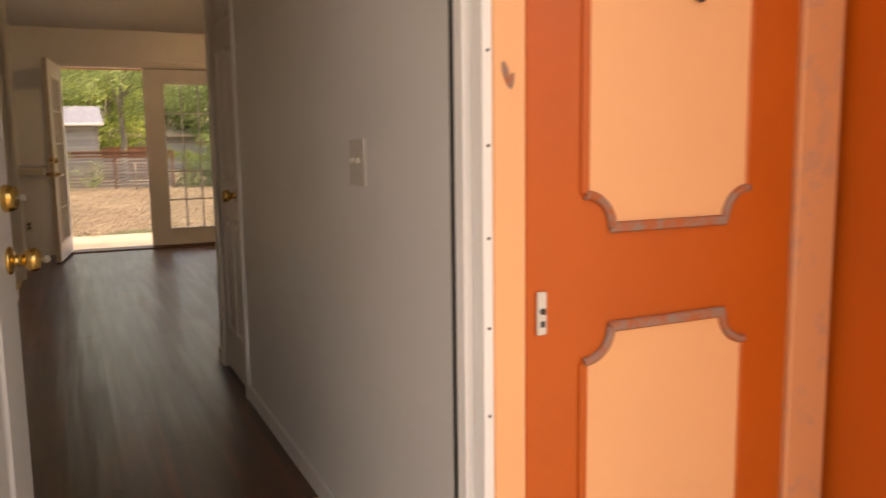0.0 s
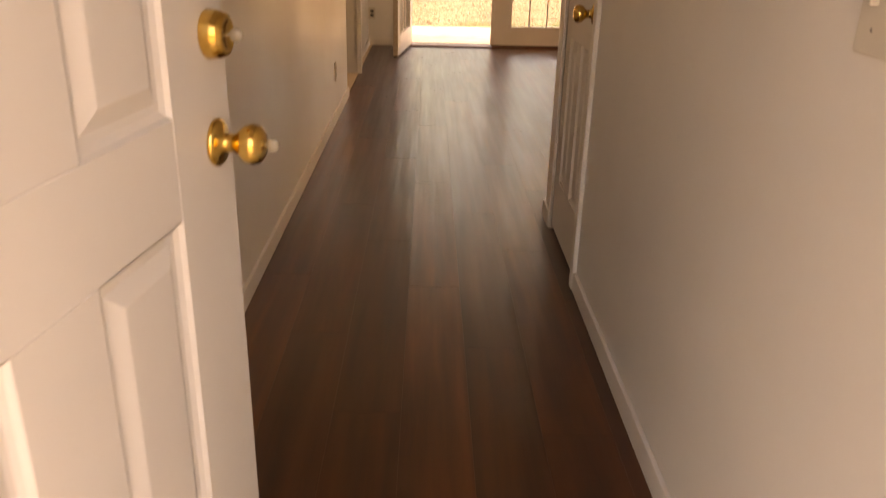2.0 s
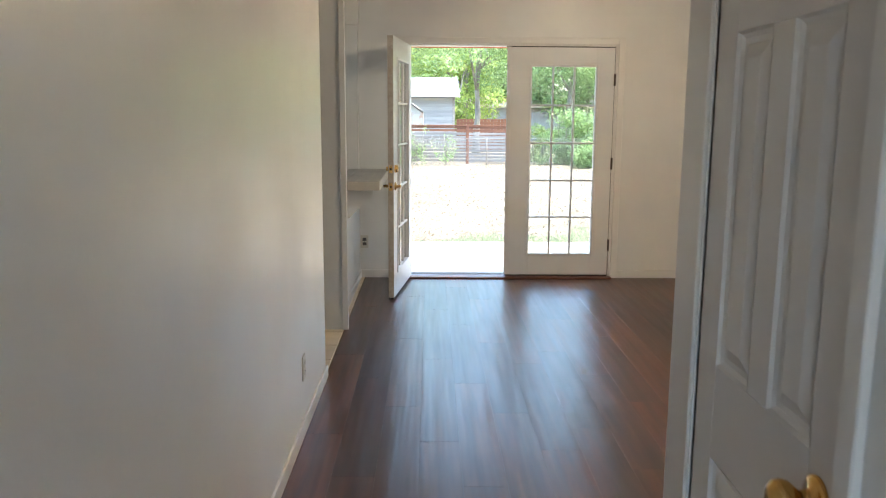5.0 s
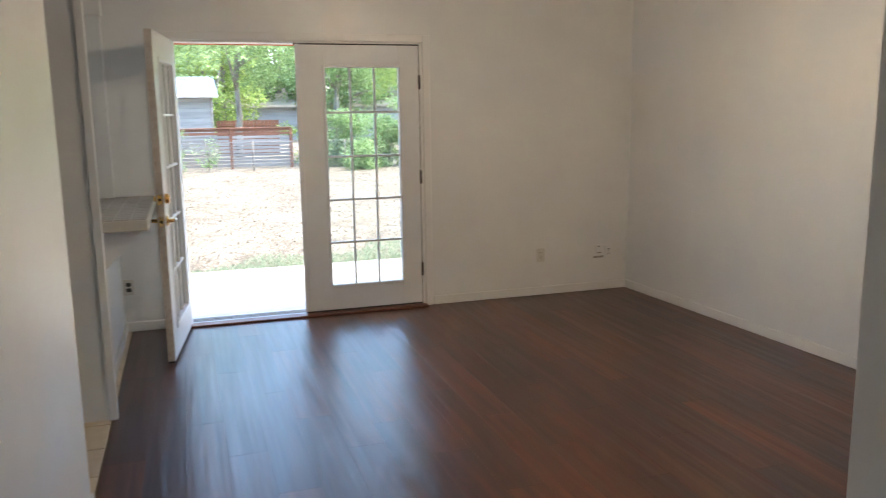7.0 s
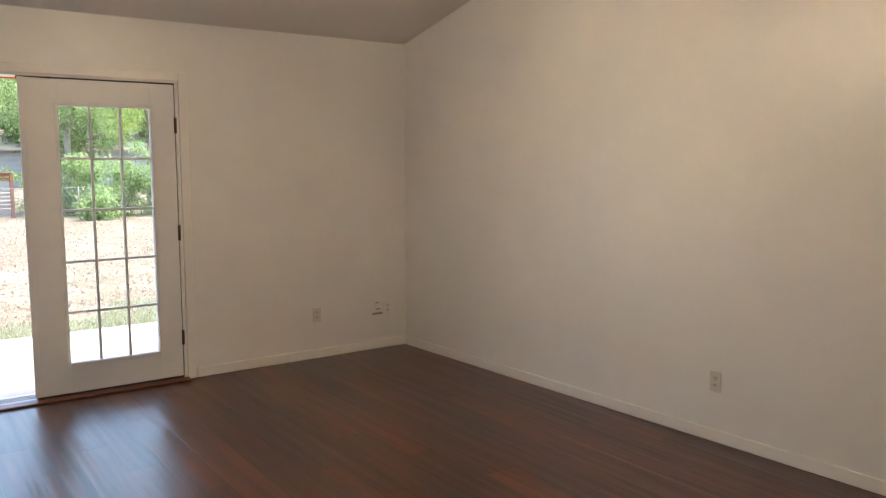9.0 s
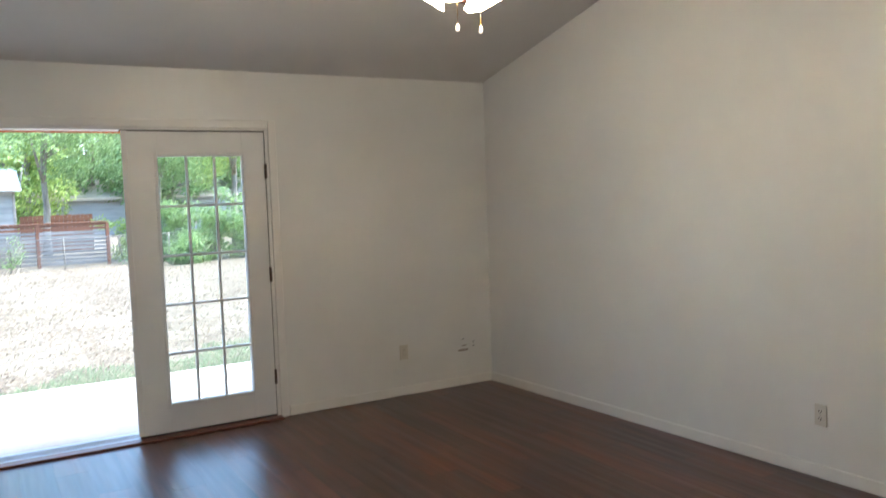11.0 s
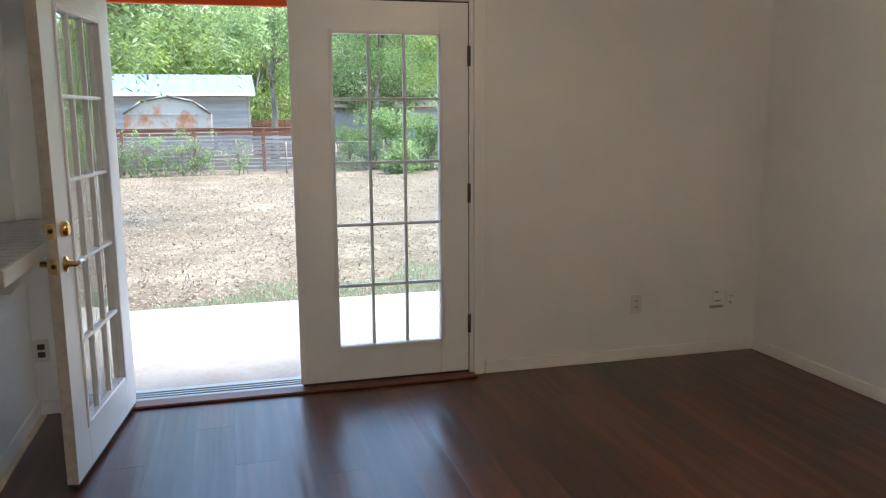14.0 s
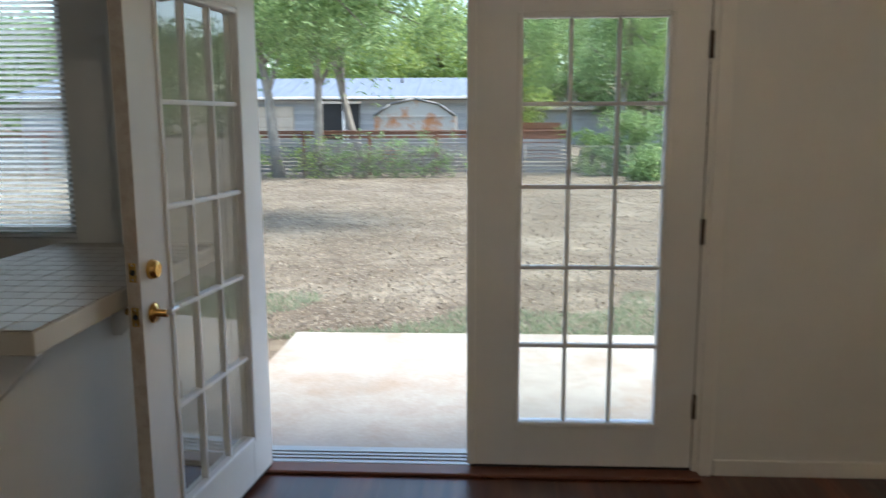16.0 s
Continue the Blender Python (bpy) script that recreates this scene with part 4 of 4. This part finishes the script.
def clump_leaves(centres, radii, per, size, droop=0.3):
    """Leaves scattered in uneven clumps round centres."""
    c = np.repeat(np.asarray(centres, float), per, 0)
    r = np.repeat(np.asarray(radii, float), per)[:, None]
    d = unit(rng.normal(size=c.shape))
    p = c + d * r * rng.random((len(c), 1)) ** 0.45 * np.array([1, 1, 0.75])
    up = unit(d * 0.6 + rng.normal(size=c.shape) * 0.7 + np.array([0, 0, -droop]))
    nr = unit(rng.normal(size=c.shape) + np.array([0, 0, 0.8]))
    ln = size * rng.uniform(0.6, 1.4, len(c))
    return p, nr, up, ln, ln * 0.42


def frond_leaves(bases, dirs, length, pairs, leaf, droop=0.9):
    """Pinnate fronds: leaflets in pairs along a drooping stalk."""
    out_p, out_n, out_u = [], [], []
    for b, d in zip(np.asarray(bases, float), np.asarray(dirs, float)):
        side = np.cross(d, (0, 0, 1.0))
        side /= np.linalg.norm(side) + 1e-9
        s_ = length * rng.uniform(0.7, 1.3)
        for i in range(pairs):
            t_ = (i + 1) / pairs
            p = b + d * s_ * t_ + np.array([0, 0, -droop * s_ * t_ * t_])
            along = d + np.array([0, 0, -2 * droop * t_])
            along /= np.linalg.norm(along)
            for sg in (-1, 1):
                out_p.append(p)
                out_u.append(side * sg * 0.85 + along * 0.55 + rng.normal(size=3) * 0.12)
                out_n.append(np.array([0, 0, 1.0]) + rng.normal(size=3) * 0.35)
    ln = leaf * rng.uniform(0.7, 1.25, len(out_p))
    return np.array(out_p), unit(np.array(out_n)), unit(np.array(out_u)), ln, ln * 0.3


def tree(name, x, y, height, trunk_r, lean, crown_c, crown_r, clumps, per, leaf, mat, label, low=0.0, limbs=7, frond=0):
    """A tapered trunk, limbs that reach the clumps, and a crown of leaves."""
    z0 = ground_z(x, y) - 0.1
    t = thing(name, label, "tree", at=pose(x, y, z0))
    bm = bmesh.new()
    top = Vector((lean[0], lean[1], height))
    pts = [Vector((0, 0, 0)).lerp(top, i / 6) + Vector((noise.noise((x, i * 0.7, 1)) * 0.12 * height / 6, noise.noise((y, i * 0.7, 5)) * 0.12 * height / 6, 0)) for i in range(7)]
    tube(bm, pts, [trunk_r * (1.25 if i == 0 else 1.0) * (1 - 0.11 * i) for i in range(7)], 10)
    part("trunk", bm, M["bark"], t)
    cc = Vector(crown_c) - Vector((x, y, z0))
    cen = []
    while len(cen) < clumps:
        d = rng.normal(size=3)
        d /= np.linalg.norm(d)
        p = np.array(cc) + d * np.array(crown_r) * rng.random() ** 0.4
        if p[2] > low:
            cen.append(p)
    cen = np.array(cen)
    for i in range(limbs):
        e = Vector(cen[i * len(cen) // limbs])
        s0 = pts[3 + i % 4]
        mid = s0.lerp(e, 0.5) + Vector((0, 0, 0.1 * (e - s0).length))
        lb = tube(bmesh.new(), [s0, s0.lerp(mid, 0.5) + Vector((0, 0, 0.05)), mid, mid.lerp(e, 0.6), e], [trunk_r * 0.42, trunk_r * 0.32, trunk_r * 0.22, trunk_r * 0.12, trunk_r * 0.05], 7)
        part("limb", lb, M["bark"], t)
    rad = np.min(crown_r) * rng.uniform(0.22, 0.42, len(cen))
    p, n, u, ln, wd = clump_leaves(cen, rad, per, leaf)
    if frond:
        sel = np.repeat(cen, frond, 0)
        dd_ = unit(rng.normal(size=sel.shape) * np.array([1, 1, 0.35]))
        p2, n2, u2, l2, w2 = frond_leaves(sel + dd_ * 0.25, dd_, 0.55, 9, leaf * 1.1)
        p, n, u, ln, wd = np.vstack((p, p2)), np.vstack((n, n2)), np.vstack((u, u2)), np.concatenate((ln, l2)), np.concatenate((wd, w2))
    cr = leaf_mesh("crown", p, n, u, ln, wd, mat)
    cr.parent = t
    return t


YFEN = 31.0
# slatted fence: posts, cap and boards
fence = thing("slat_fence", "weathered grey horizontal-slat fence with a red cap rail", "fence")
ZT = 1.03


def fence_base(x):
    return ground_z(x, YFEN) - 0.05


post_x = [-17.5 + 2.1 * i for i in range(11)]
post_x = [x for x in post_x if x < 3.4] + [3.4]
for i, x in enumerate(post_x):
    part("post", box(bmesh.new(), (x - 0.05, YFEN - 0.06, fence_base(x)), (x + 0.05, YFEN + 0.04, ZT), 0.006), M["fence_red"], fence)
for xa, xb in zip(post_x, post_x[1:]):
    part("cap_rail", box(bmesh.new(), (xa + 0.002, YFEN - 0.08, ZT), (xb - 0.002, YFEN + 0.06, ZT + 0.04), 0.006), M["fence_red"], fence, "red stained cap rail")
    zz, q = fence_base(xa) + 0.12, 0
    while zz < ZT - 0.03:
        hgt = 0.085
        red = zz > ZT - 0.22
        part("board", box(bmesh.new(), (xa + 0.05, YFEN - 0.03 + 0.01 * (q % 2), zz), (xb - 0.05, YFEN - 0.01 + 0.01 * (q % 2), min(zz + hgt, ZT - 0.005))), M["fence_red"] if red else M["fence_grey"], fence)
        zz += hgt + 0.034
        q += 1

# chain-link fence before it, carrying vines
link = thing("chain_link_fence", "galvanised chain-link fence overgrown with vines", "fence")
YL = 29.6
zl = 0.62
for i in range(12):
    x = -16 + i * 3.0
    part("post", tube(bmesh.new(), [(x, YL, ground_z(x, YL) - 0.1), (x, YL, zl + 0.04)], [0.022, 0.022], 8), M["bark"], link)
part("top_rail", tube(bmesh.new(), [(-16, YL, zl), (17, YL, zl)], [0.009, 0.009], 8), M["galv"], link)
wv, wf = [], []
for i in range(-320, 340):
    for s_ in (-1, 1):
        x = i * 0.05
        za, zb = ground_z(x, YL), zl
        b0 = len(wv)
        xe = x + s_ * (zb - za) * 0.55
        wv += [(x - 0.003, YL, za), (x + 0.003, YL, za), (xe + 0.003, YL + 0.002 * s_, zb), (xe - 0.003, YL + 0.002 * s_, zb)]
        wf.append((b0, b0 + 1, b0 + 2, b0 + 3))
mesh_wire = raw("wire_mesh", wv, wf, M["galv"])
mesh_wire.parent = link

# vines and bushes along the fences
for vx, vw, n_, lab in ((-4.3, 0.5, 16, "bright green sapling by the fence"), (-2.0, 1.5, 40, "tangled green vine on the wire fence"), (-3.2, 0.8, 20, "tangled green vine on the wire fence"), (-0.7, 0.5, 9, "tangled green vine on the wire fence"), (0.55, 0.25, 5, "thin green weed at the fence"), (-6.4, 0.7, 12, "tangled green vine on the wire fence")):
    vine = thing("vine", lab, "vine", group="vines on the fence", at=pose(vx, YL - 0.1, 0))
    n_ *= 3
    cz = np.column_stack((rng.normal(0, vw * 0.75, n_), rng.normal(0, 0.12, n_), rng.uniform(-0.42, 0.5, n_) + rng.random(n_) ** 3 * 0.6))
    cr = leaf_mesh("leaves", *clump_leaves(cz, rng.uniform(0.08, 0.24, n_), 26, 0.075), M["leaf_light"] if vx < -4 else M["leaf"])
    cr.parent = vine
    tc = np.column_stack((rng.normal(0, vw * 0.85, n_ * 12), rng.normal(0, 0.10, n_ * 12), rng.uniform(-0.5, 0.62, n_ * 12)))
    tu = unit(rng.normal(size=tc.shape) * np.array([1.0, 0.3, 0.9]))
    tw = leaf_mesh("twig_tangle", tc, unit(rng.normal(size=tc.shape) * np.array([0.3, 1, 0.3])), tu, rng.uniform(0.12, 0.34, len(tc)), np.full(len(tc), 0.012), M["bark"])
    tagged(tw, kind="stuff")
    tw.parent = vine
    for q in range(4):
        xx = rng.normal(0, vw * 0.5)
        part("stem", tube(bmesh.new(), [(xx, 0, -0.5), (xx + 0.06, 0.02, 0.1), (xx - 0.05, 0, 0.75)], [0.018, 0.013, 0.006], 6), M["bark"], vine)
for bx, by, bw_, bh, mt, n_ in ((5.1, 30.7, 1.0, 2.0, "leaf", 40), (6.3, 29.3, 0.9, 1.7, "leaf", 34), (8.4, 30.2, 1.4, 2.3, "leaf", 60), (4.2, 32.6, 0.8, 1.3, "leaf_light", 18), (10.8, 31, 1.6, 2.6, "leaf_light", 55), (5.3, 28.3, 0.35, 0.75, "leaf", 14)):
    bush = thing("bush", "dense green shrub at the yard's edge", "shrub", group="shrubs", at=pose(bx, by, ground_z(bx, by)))
    cz = np.column_stack((rng.normal(0, bw_ * 0.5, n_), rng.normal(0, bw_ * 0.35, n_), rng.uniform(0.05, bh, n_)))
    cr = leaf_mesh("leaves", *clump_leaves(cz, rng.uniform(0.2, 0.42, n_), 170, 0.10), M[mt])
    cr.parent = bush
    for q in range(5):
        xx = rng.normal(0, bw_ * 0.3)
        part("stem", tube(bmesh.new(), [(xx * 0.4, 0, -0.1), (xx * 0.8, 0.02, bh * 0.4), (xx, 0, bh * 0.85)], [0.03, 0.02, 0.008], 6), M["bark"], bush)

# shed with a barn-shaped roof
SY = 34.0
shed = thing("garden_shed", "rust-streaked pale metal shed with a barn roof", "shed")
sx0, sx1, sxc = -3.06, -0.22, -1.64
gam = [(sx0, -0.5), (sx1, -0.5), (sx1, 1.50), (sxc + 0.85, 1.90), (sxc, 2.09), (sxc - 0.85, 1.90), (sx0, 1.50)]
part("body", prism(gam, "y", SY, SY + 2.4), M["rust"], shed)
for i in range(9):
    x = sx0 + 0.05 + i * (sx1 - sx0 - 0.1) / 8
    part("rib", box(bmesh.new(), (x - 0.02, SY - 0.02, -0.45), (x + 0.02, SY - 0.002, 1.48)), M["rust"], shed)
part("lintel", box(bmesh.new(), (sx0, SY - 0.035, 1.46), (sx1, SY - 0.004, 1.53), 0.005), M["rust"], shed)
edge = gam[2:7]
for a, b in zip(edge, edge[1:]):
    part("roof_edge", tube(bmesh.new(), [(a[0], SY - 0.06, a[1] + 0.02), (b[0], SY - 0.06, b[1] + 0.02)], [0.045, 0.045], 6), M["galv"], shed)
    part("roof_sheet", prism([(a[0], a[1] + 0.005), (b[0], b[1] + 0.005), (b[0], b[1] + 0.035), (a[0], a[1] + 0.035)], "y", SY - 0.05, SY + 2.45), M["galv"], shed)

# neighbour's house
HY = 44.0
house = thing("neighbour_house", "long low grey house with a pale blue metal roof", "house")
hx0, hx1 = -22.0, 1.25
part("wall", boxes(((hx0, HY + 0.5, -0.6), (hx1, HY + 8.5, 2.30))), M["siding"], house)
for i in range(14):
    part("clapboard", box(bmesh.new(), (hx0, HY + 0.47, 0.0 + i * 0.165), (hx1 + 0.02, HY + 0.5, 0.15 + i * 0.165), 0.004), M["siding"], house)
part("roof", prism([(HY, 2.36), (HY + 4.5, 3.40), (HY + 9.0, 2.36), (HY + 9.0, 2.44), (HY + 4.5, 3.51), (HY, 2.46)], "x", hx0 - 0.4, hx1 + 0.35), M["roof"], house)
part("gutter", box(bmesh.new(), (hx0 - 0.4, HY - 0.1, 2.32), (hx1 + 0.35, HY - 0.005, 2.45), 0.02), M["trim"], house)
for i in range(38):
    x = hx0 - 0.3 + i * 0.62
    part("roof_seam", prism([(HY + 0.02, 2.466), (HY + 4.48, 3.512), (HY + 4.48, 3.54), (HY + 0.02, 2.494)], "x", x - 0.012, x + 0.012), M["roof"], house)
for vx, vy in ((-3.4, HY + 3.2), (-4.6, HY + 3.9)):
    part("vent_pipe", lathe([(0.001, 0), (0.06, 0), (0.06, 0.45), (0.001, 0.45)], 10, pose(vx, vy, 3.0)), M["dark_metal"], house)
# the bay is no real opening: a black panel paints its shade on the wall
part("carport_shade_panel", box(bmesh.new(), (-7.0, HY + 0.35, 0.4), (-5.2, HY + 0.468, 2.12), 0.01), M["slot"], house, "black panel painted as the shade inside the open carport bay")
part("carport_beam", box(bmesh.new(), (-7.1, HY + 0.30, 2.12), (-5.1, HY + 0.47, 2.25), 0.01), M["trim"], house)
for wx in (-5.75, -5.95):
    part("carport_post", box(bmesh.new(), (wx - 0.06, HY + 0.28, -0.6), (wx + 0.06, HY + 0.345, 2.12), 0.01), M["trim"], house, "white carport post")
for wx in (-9.6, -12.4):
    w_ = part("garage_door", box(bmesh.new(), (wx - 1.2, HY + 0.40, -0.5), (wx + 1.2, HY + 0.465, 2.0), 0.01), M["cream"], house, "beige sectional garage door")
    for i in range(5):
        part("section", box(bmesh.new(), (wx - 1.16, HY + 0.37, -0.46 + i * 0.49), (wx + 1.16, HY + 0.399, -0.01 + i * 0.49), 0.012), M["cream"], w_)
part("corner_board", box(bmesh.new(), (hx1 - 0.02, HY + 0.44, -0.6), (hx1 + 0.1, HY + 0.56, 2.32), 0.005), M["fence_grey"], house)

# red fence and a pale-roofed building further off
fence2 = thing("board_fence", "red-brown cedar board fence behind the yard", "fence")
for i in range(17):
    x = 1.3 + i * 0.16
    part("board", box(bmesh.new(), (x, 40.0, -0.6), (x + 0.15, 40.02, 1.22 + 0.01 * (i % 3))), M["fence_red"], fence2)
for z in (0.2, 1.0):
    part("rail", box(bmesh.new(), (1.3, 39.95, z), (4.01, 39.998, z + 0.09)), M["fence_red"], fence2)
far_house = thing("distant_house", "far house with a pale tan roof among trees", "house")
part("wall", boxes(((1.9, 58, -0.6), (16, 66, 1.9))), M["siding"], far_house)
part("roof", prism([(57.4, 1.9), (62, 3.4), (66.6, 1.9), (66.6, 2.05), (62, 3.55), (57.4, 2.05)], "x", 1.6, 16.4), M["cream"], far_house)

# trees
tree("tree", -5.45, 30.0, 5.2, 0.20, (-0.7, 0.2), (-6.3, 29.2, 5.2), (3.0, 2.4, 2.0), 60, 260, 0.11, M["leaf"], "grey-barked tree with a forked trunk by the fence", low=2.6, frond=3)
tree("tree", -4.35, 30.5, 5.5, 0.17, (0.25, -0.3), (-3.9, 29.6, 5.3), (2.6, 2.2, 2.1), 60, 260, 0.11, M["leaf"], "slender grey-barked tree with hanging leaves", low=2.5, frond=3)
tree("tree", -3.1, 32.0, 5.0, 0.17, (-1.3, -0.2), (-5.0, 31.5, 5.4), (2.2, 2.0, 1.6), 40, 240, 0.11, M["leaf"], "leaning tree trunk behind the fence", low=2.8)
tree("tree", 2.05, 37.0, 5.6, 0.16, (0.1, 0.2), (2.3, 36.6, 4.9), (2.3, 2.0, 2.2), 60, 260, 0.12, M["leaf"], "tall tree with light bark beyond the fence", low=2.4, frond=2)
tree("tree", 5.4, 33.5, 5.5, 0.14, (0.3, 0.0), (5.4, 33.0, 4.5), (2.2, 1.8, 2.3), 60, 200, 0.11, M["leaf"], "leafy green tree at the end of the fence", low=2.1, frond=4)
tree("tree", 8.6, 35.0, 6.0, 0.16, (0.2, 0.2), (8.4, 34.5, 4.8), (2.6, 2.2, 2.6), 60, 260, 0.12, M["leaf_light"], "leafy yellow-green tree in the next yard", low=2.2)
# near tree left of the patio whose branches hang into view
tree("tree", -5.6, 18.6, 6.2, 0.24, (0.7, -0.4), (-1.6, 18.6, 3.4), (3.0, 1.5, 0.85), 44, 50, 0.12, M["leaf"], "shade tree with long drooping compound leaves", low=2.3, limbs=12, frond=14)
# tall trees behind the neighbour's house
for i, (x, y, hh, mt) in enumerate(((-16, 58, 9, "leaf_far"), (-11, 61, 10, "leaf_light"), (-6.5, 57, 8.5, "leaf_light"), (-2.2, 60, 9.5, "leaf_light"), (2.2, 56, 8.5, "leaf_light"), (6.2, 60, 10, "leaf_far"), (10.5, 57, 9, "leaf_far"), (15, 60, 10, "leaf_far"), (20, 58, 10, "leaf_far"))):
    tree("tree", x, y, hh * 0.6, 0.3, (0.3, 0.0), (x, y, hh * 0.58), (3.6, 3.0, hh * 0.5), 80, 210, 0.24, M[mt], "tall leafy tree far behind the houses", low=0.8, limbs=5)
wood_c = np.column_stack((rng.uniform(-60, 70, 420), rng.uniform(72, 90, 420), rng.uniform(0.5, 10, 420)))
woods = leaf_mesh("woods", *clump_leaves(wood_c, rng.uniform(1.6, 3.2, 420), 240, 0.55), M["leaf_far"])
tagged(woods, "distant green woodland behind the houses", "woods", kind="stuff")

# leaf litter, straw and grass on the yard
def scatter(name, count, x0, x1, y0, y1, size, mat, flat, label, cat, clump=0.0, tall=0.0):
    xs, ys = rng.uniform(x0, x1, count), y0 + (y1 - y0) * rng.random(count) ** 1.4
    if clump:
        keep = np.array([noise.noise((a * clump, b * clump, 3.3)) for a, b in zip(xs, ys)]) > 0.08
        xs, ys = xs[keep], ys[keep]
    z = np.array([ground_z(a, b) for a, b in zip(xs, ys)]) + 0.004
    p = np.column_stack((xs, ys, z))
    if tall:
        u = unit(rng.normal(size=p.shape) * np.array([0.5, 0.5, 0.1]) + np.array([0, 0, 1.0]))
        n = unit(rng.normal(size=p.shape) * np.array([1, 1, 0.1]))
        ln = tall * rng.uniform(0.4, 1.2, len(p))
        wd = np.full(len(p), size)
    else:
        u = unit(rng.normal(size=p.shape) * np.array([1, 1, flat]) + np.array([0, 0, flat * 0.6]))
        n = unit(rng.normal(size=p.shape) * 0.35 + np.array([0, 0, 1.0]))
        ln = size * rng.uniform(0.5, 1.6, len(p))
        wd = ln * rng.uniform(0.25, 0.6, len(p))
    ob = leaf_mesh(name, p, n, u, ln, wd, mat)
    return tagged(ob, label, cat, kind="stuff")


scatter("leaf_litter", 200000, -9, 10, 11.6, 29.5, 0.037, M["litter"], 0.25, "dry brown leaf litter strewn over the yard", "leaf litter")
scatter("dry_grass", 26000, -8, 9, 11.6, 24, 0.006, M["straw"], 0, "straw-coloured dead grass tufts", "dry grass", clump=1.1, tall=0.05)
scatter("grass", 15000, -1.2, 4.0, 11.56, 13.2, 0.007, M["grass"], 0, "patchy green grass along the patio edge", "grass", clump=0.9, tall=0.07)


# ---- floor pieces ----
PWID, PLEN, GAP = 0.178, 1.22, 0.0003
plank_meshes = {}


def plank(x0, x1, y0, y1):
    key_ = (round(x1 - x0, 3), round(y1 - y0, 3))
    if key_ not in plank_meshes:
        w, l = key_
        plank_meshes[key_] = mesh_of(box(bmesh.new(), (0, 0, -0.008), (w, l, 0), 0.0005), "plank", M["plank"])
    ob = new("plank", plank_meshes[key_])
    ob.parent, ob.location = subfloor, (x0, y0, 0)


YT = 1.968                      # where tile meets plank
col, x = 0, XL + 0.002
while x < XN:
    xe = min(x + PWID - GAP, XN)
    y0 = YT if x < XR - 0.02 else YS
    y1 = YB - 0.01
    y = y0 - (col * 0.437) % PLEN
    while y < y1:
        ya, yb = max(y, y0), min(y + PLEN - GAP, y1)
        if yb - ya > 0.03:
            if x < XR < xe and ya < YS:
                if yb > YS:
                    plank(x, xe, YS, yb)
                plank(x, XR + 0.02, ya, min(yb, YS) - GAP)
            else:
                plank(x, xe, ya, yb)
        y += PLEN
    x += PWID
    col += 1
# closet floor
plank(XR + 0.02, XR + TH + 0.7, CY0 - 0.2, YS - TH)

grout_bed = structure("grout", boxes(((XL + 0.001, YF - 0.02, -0.011), (XR - 0.001, YT - 0.001, -0.0025))), M["grout"], "sandy grout between the entry tiles", "grout")
# entry tiles
tile_meshes = {}


def tile(x0, x1, y0, y1):
    key_ = (round(x1 - x0, 3), round(y1 - y0, 3))
    if key_ not in tile_meshes:
        tile_meshes[key_] = mesh_of(box(bmesh.new(), (0, 0, -0.010), (key_[0], key_[1], 0), 0.0025, 2), "tile", M["tile"])
    ob = new("tile", tile_meshes[key_])
    ob.parent, ob.location = subfloor, (x0, y0, 0.0)


xs_ = [XL + 0.002, -0.332, -0.027, 0.280, XR - 0.002]
ys_ = [YF - 0.02, 1.071, 1.394, 1.713, YT]
for xa, xb in zip(xs_, xs_[1:]):
    for ya, yb in zip(ys_, ys_[1:]):
        tile(xa + 0.0022, xb - 0.0022, ya + 0.0022, yb - 0.0022)
# kitchen tiles
x = XL - 0.005
while x > XW + 0.3:
    y = YK - 0.6
    while y < YB - 0.05:
        tile(x - 0.305, x - 0.003, y, min(y + 0.302, YB - 0.003))
        y += 0.308
    x -= 0.308
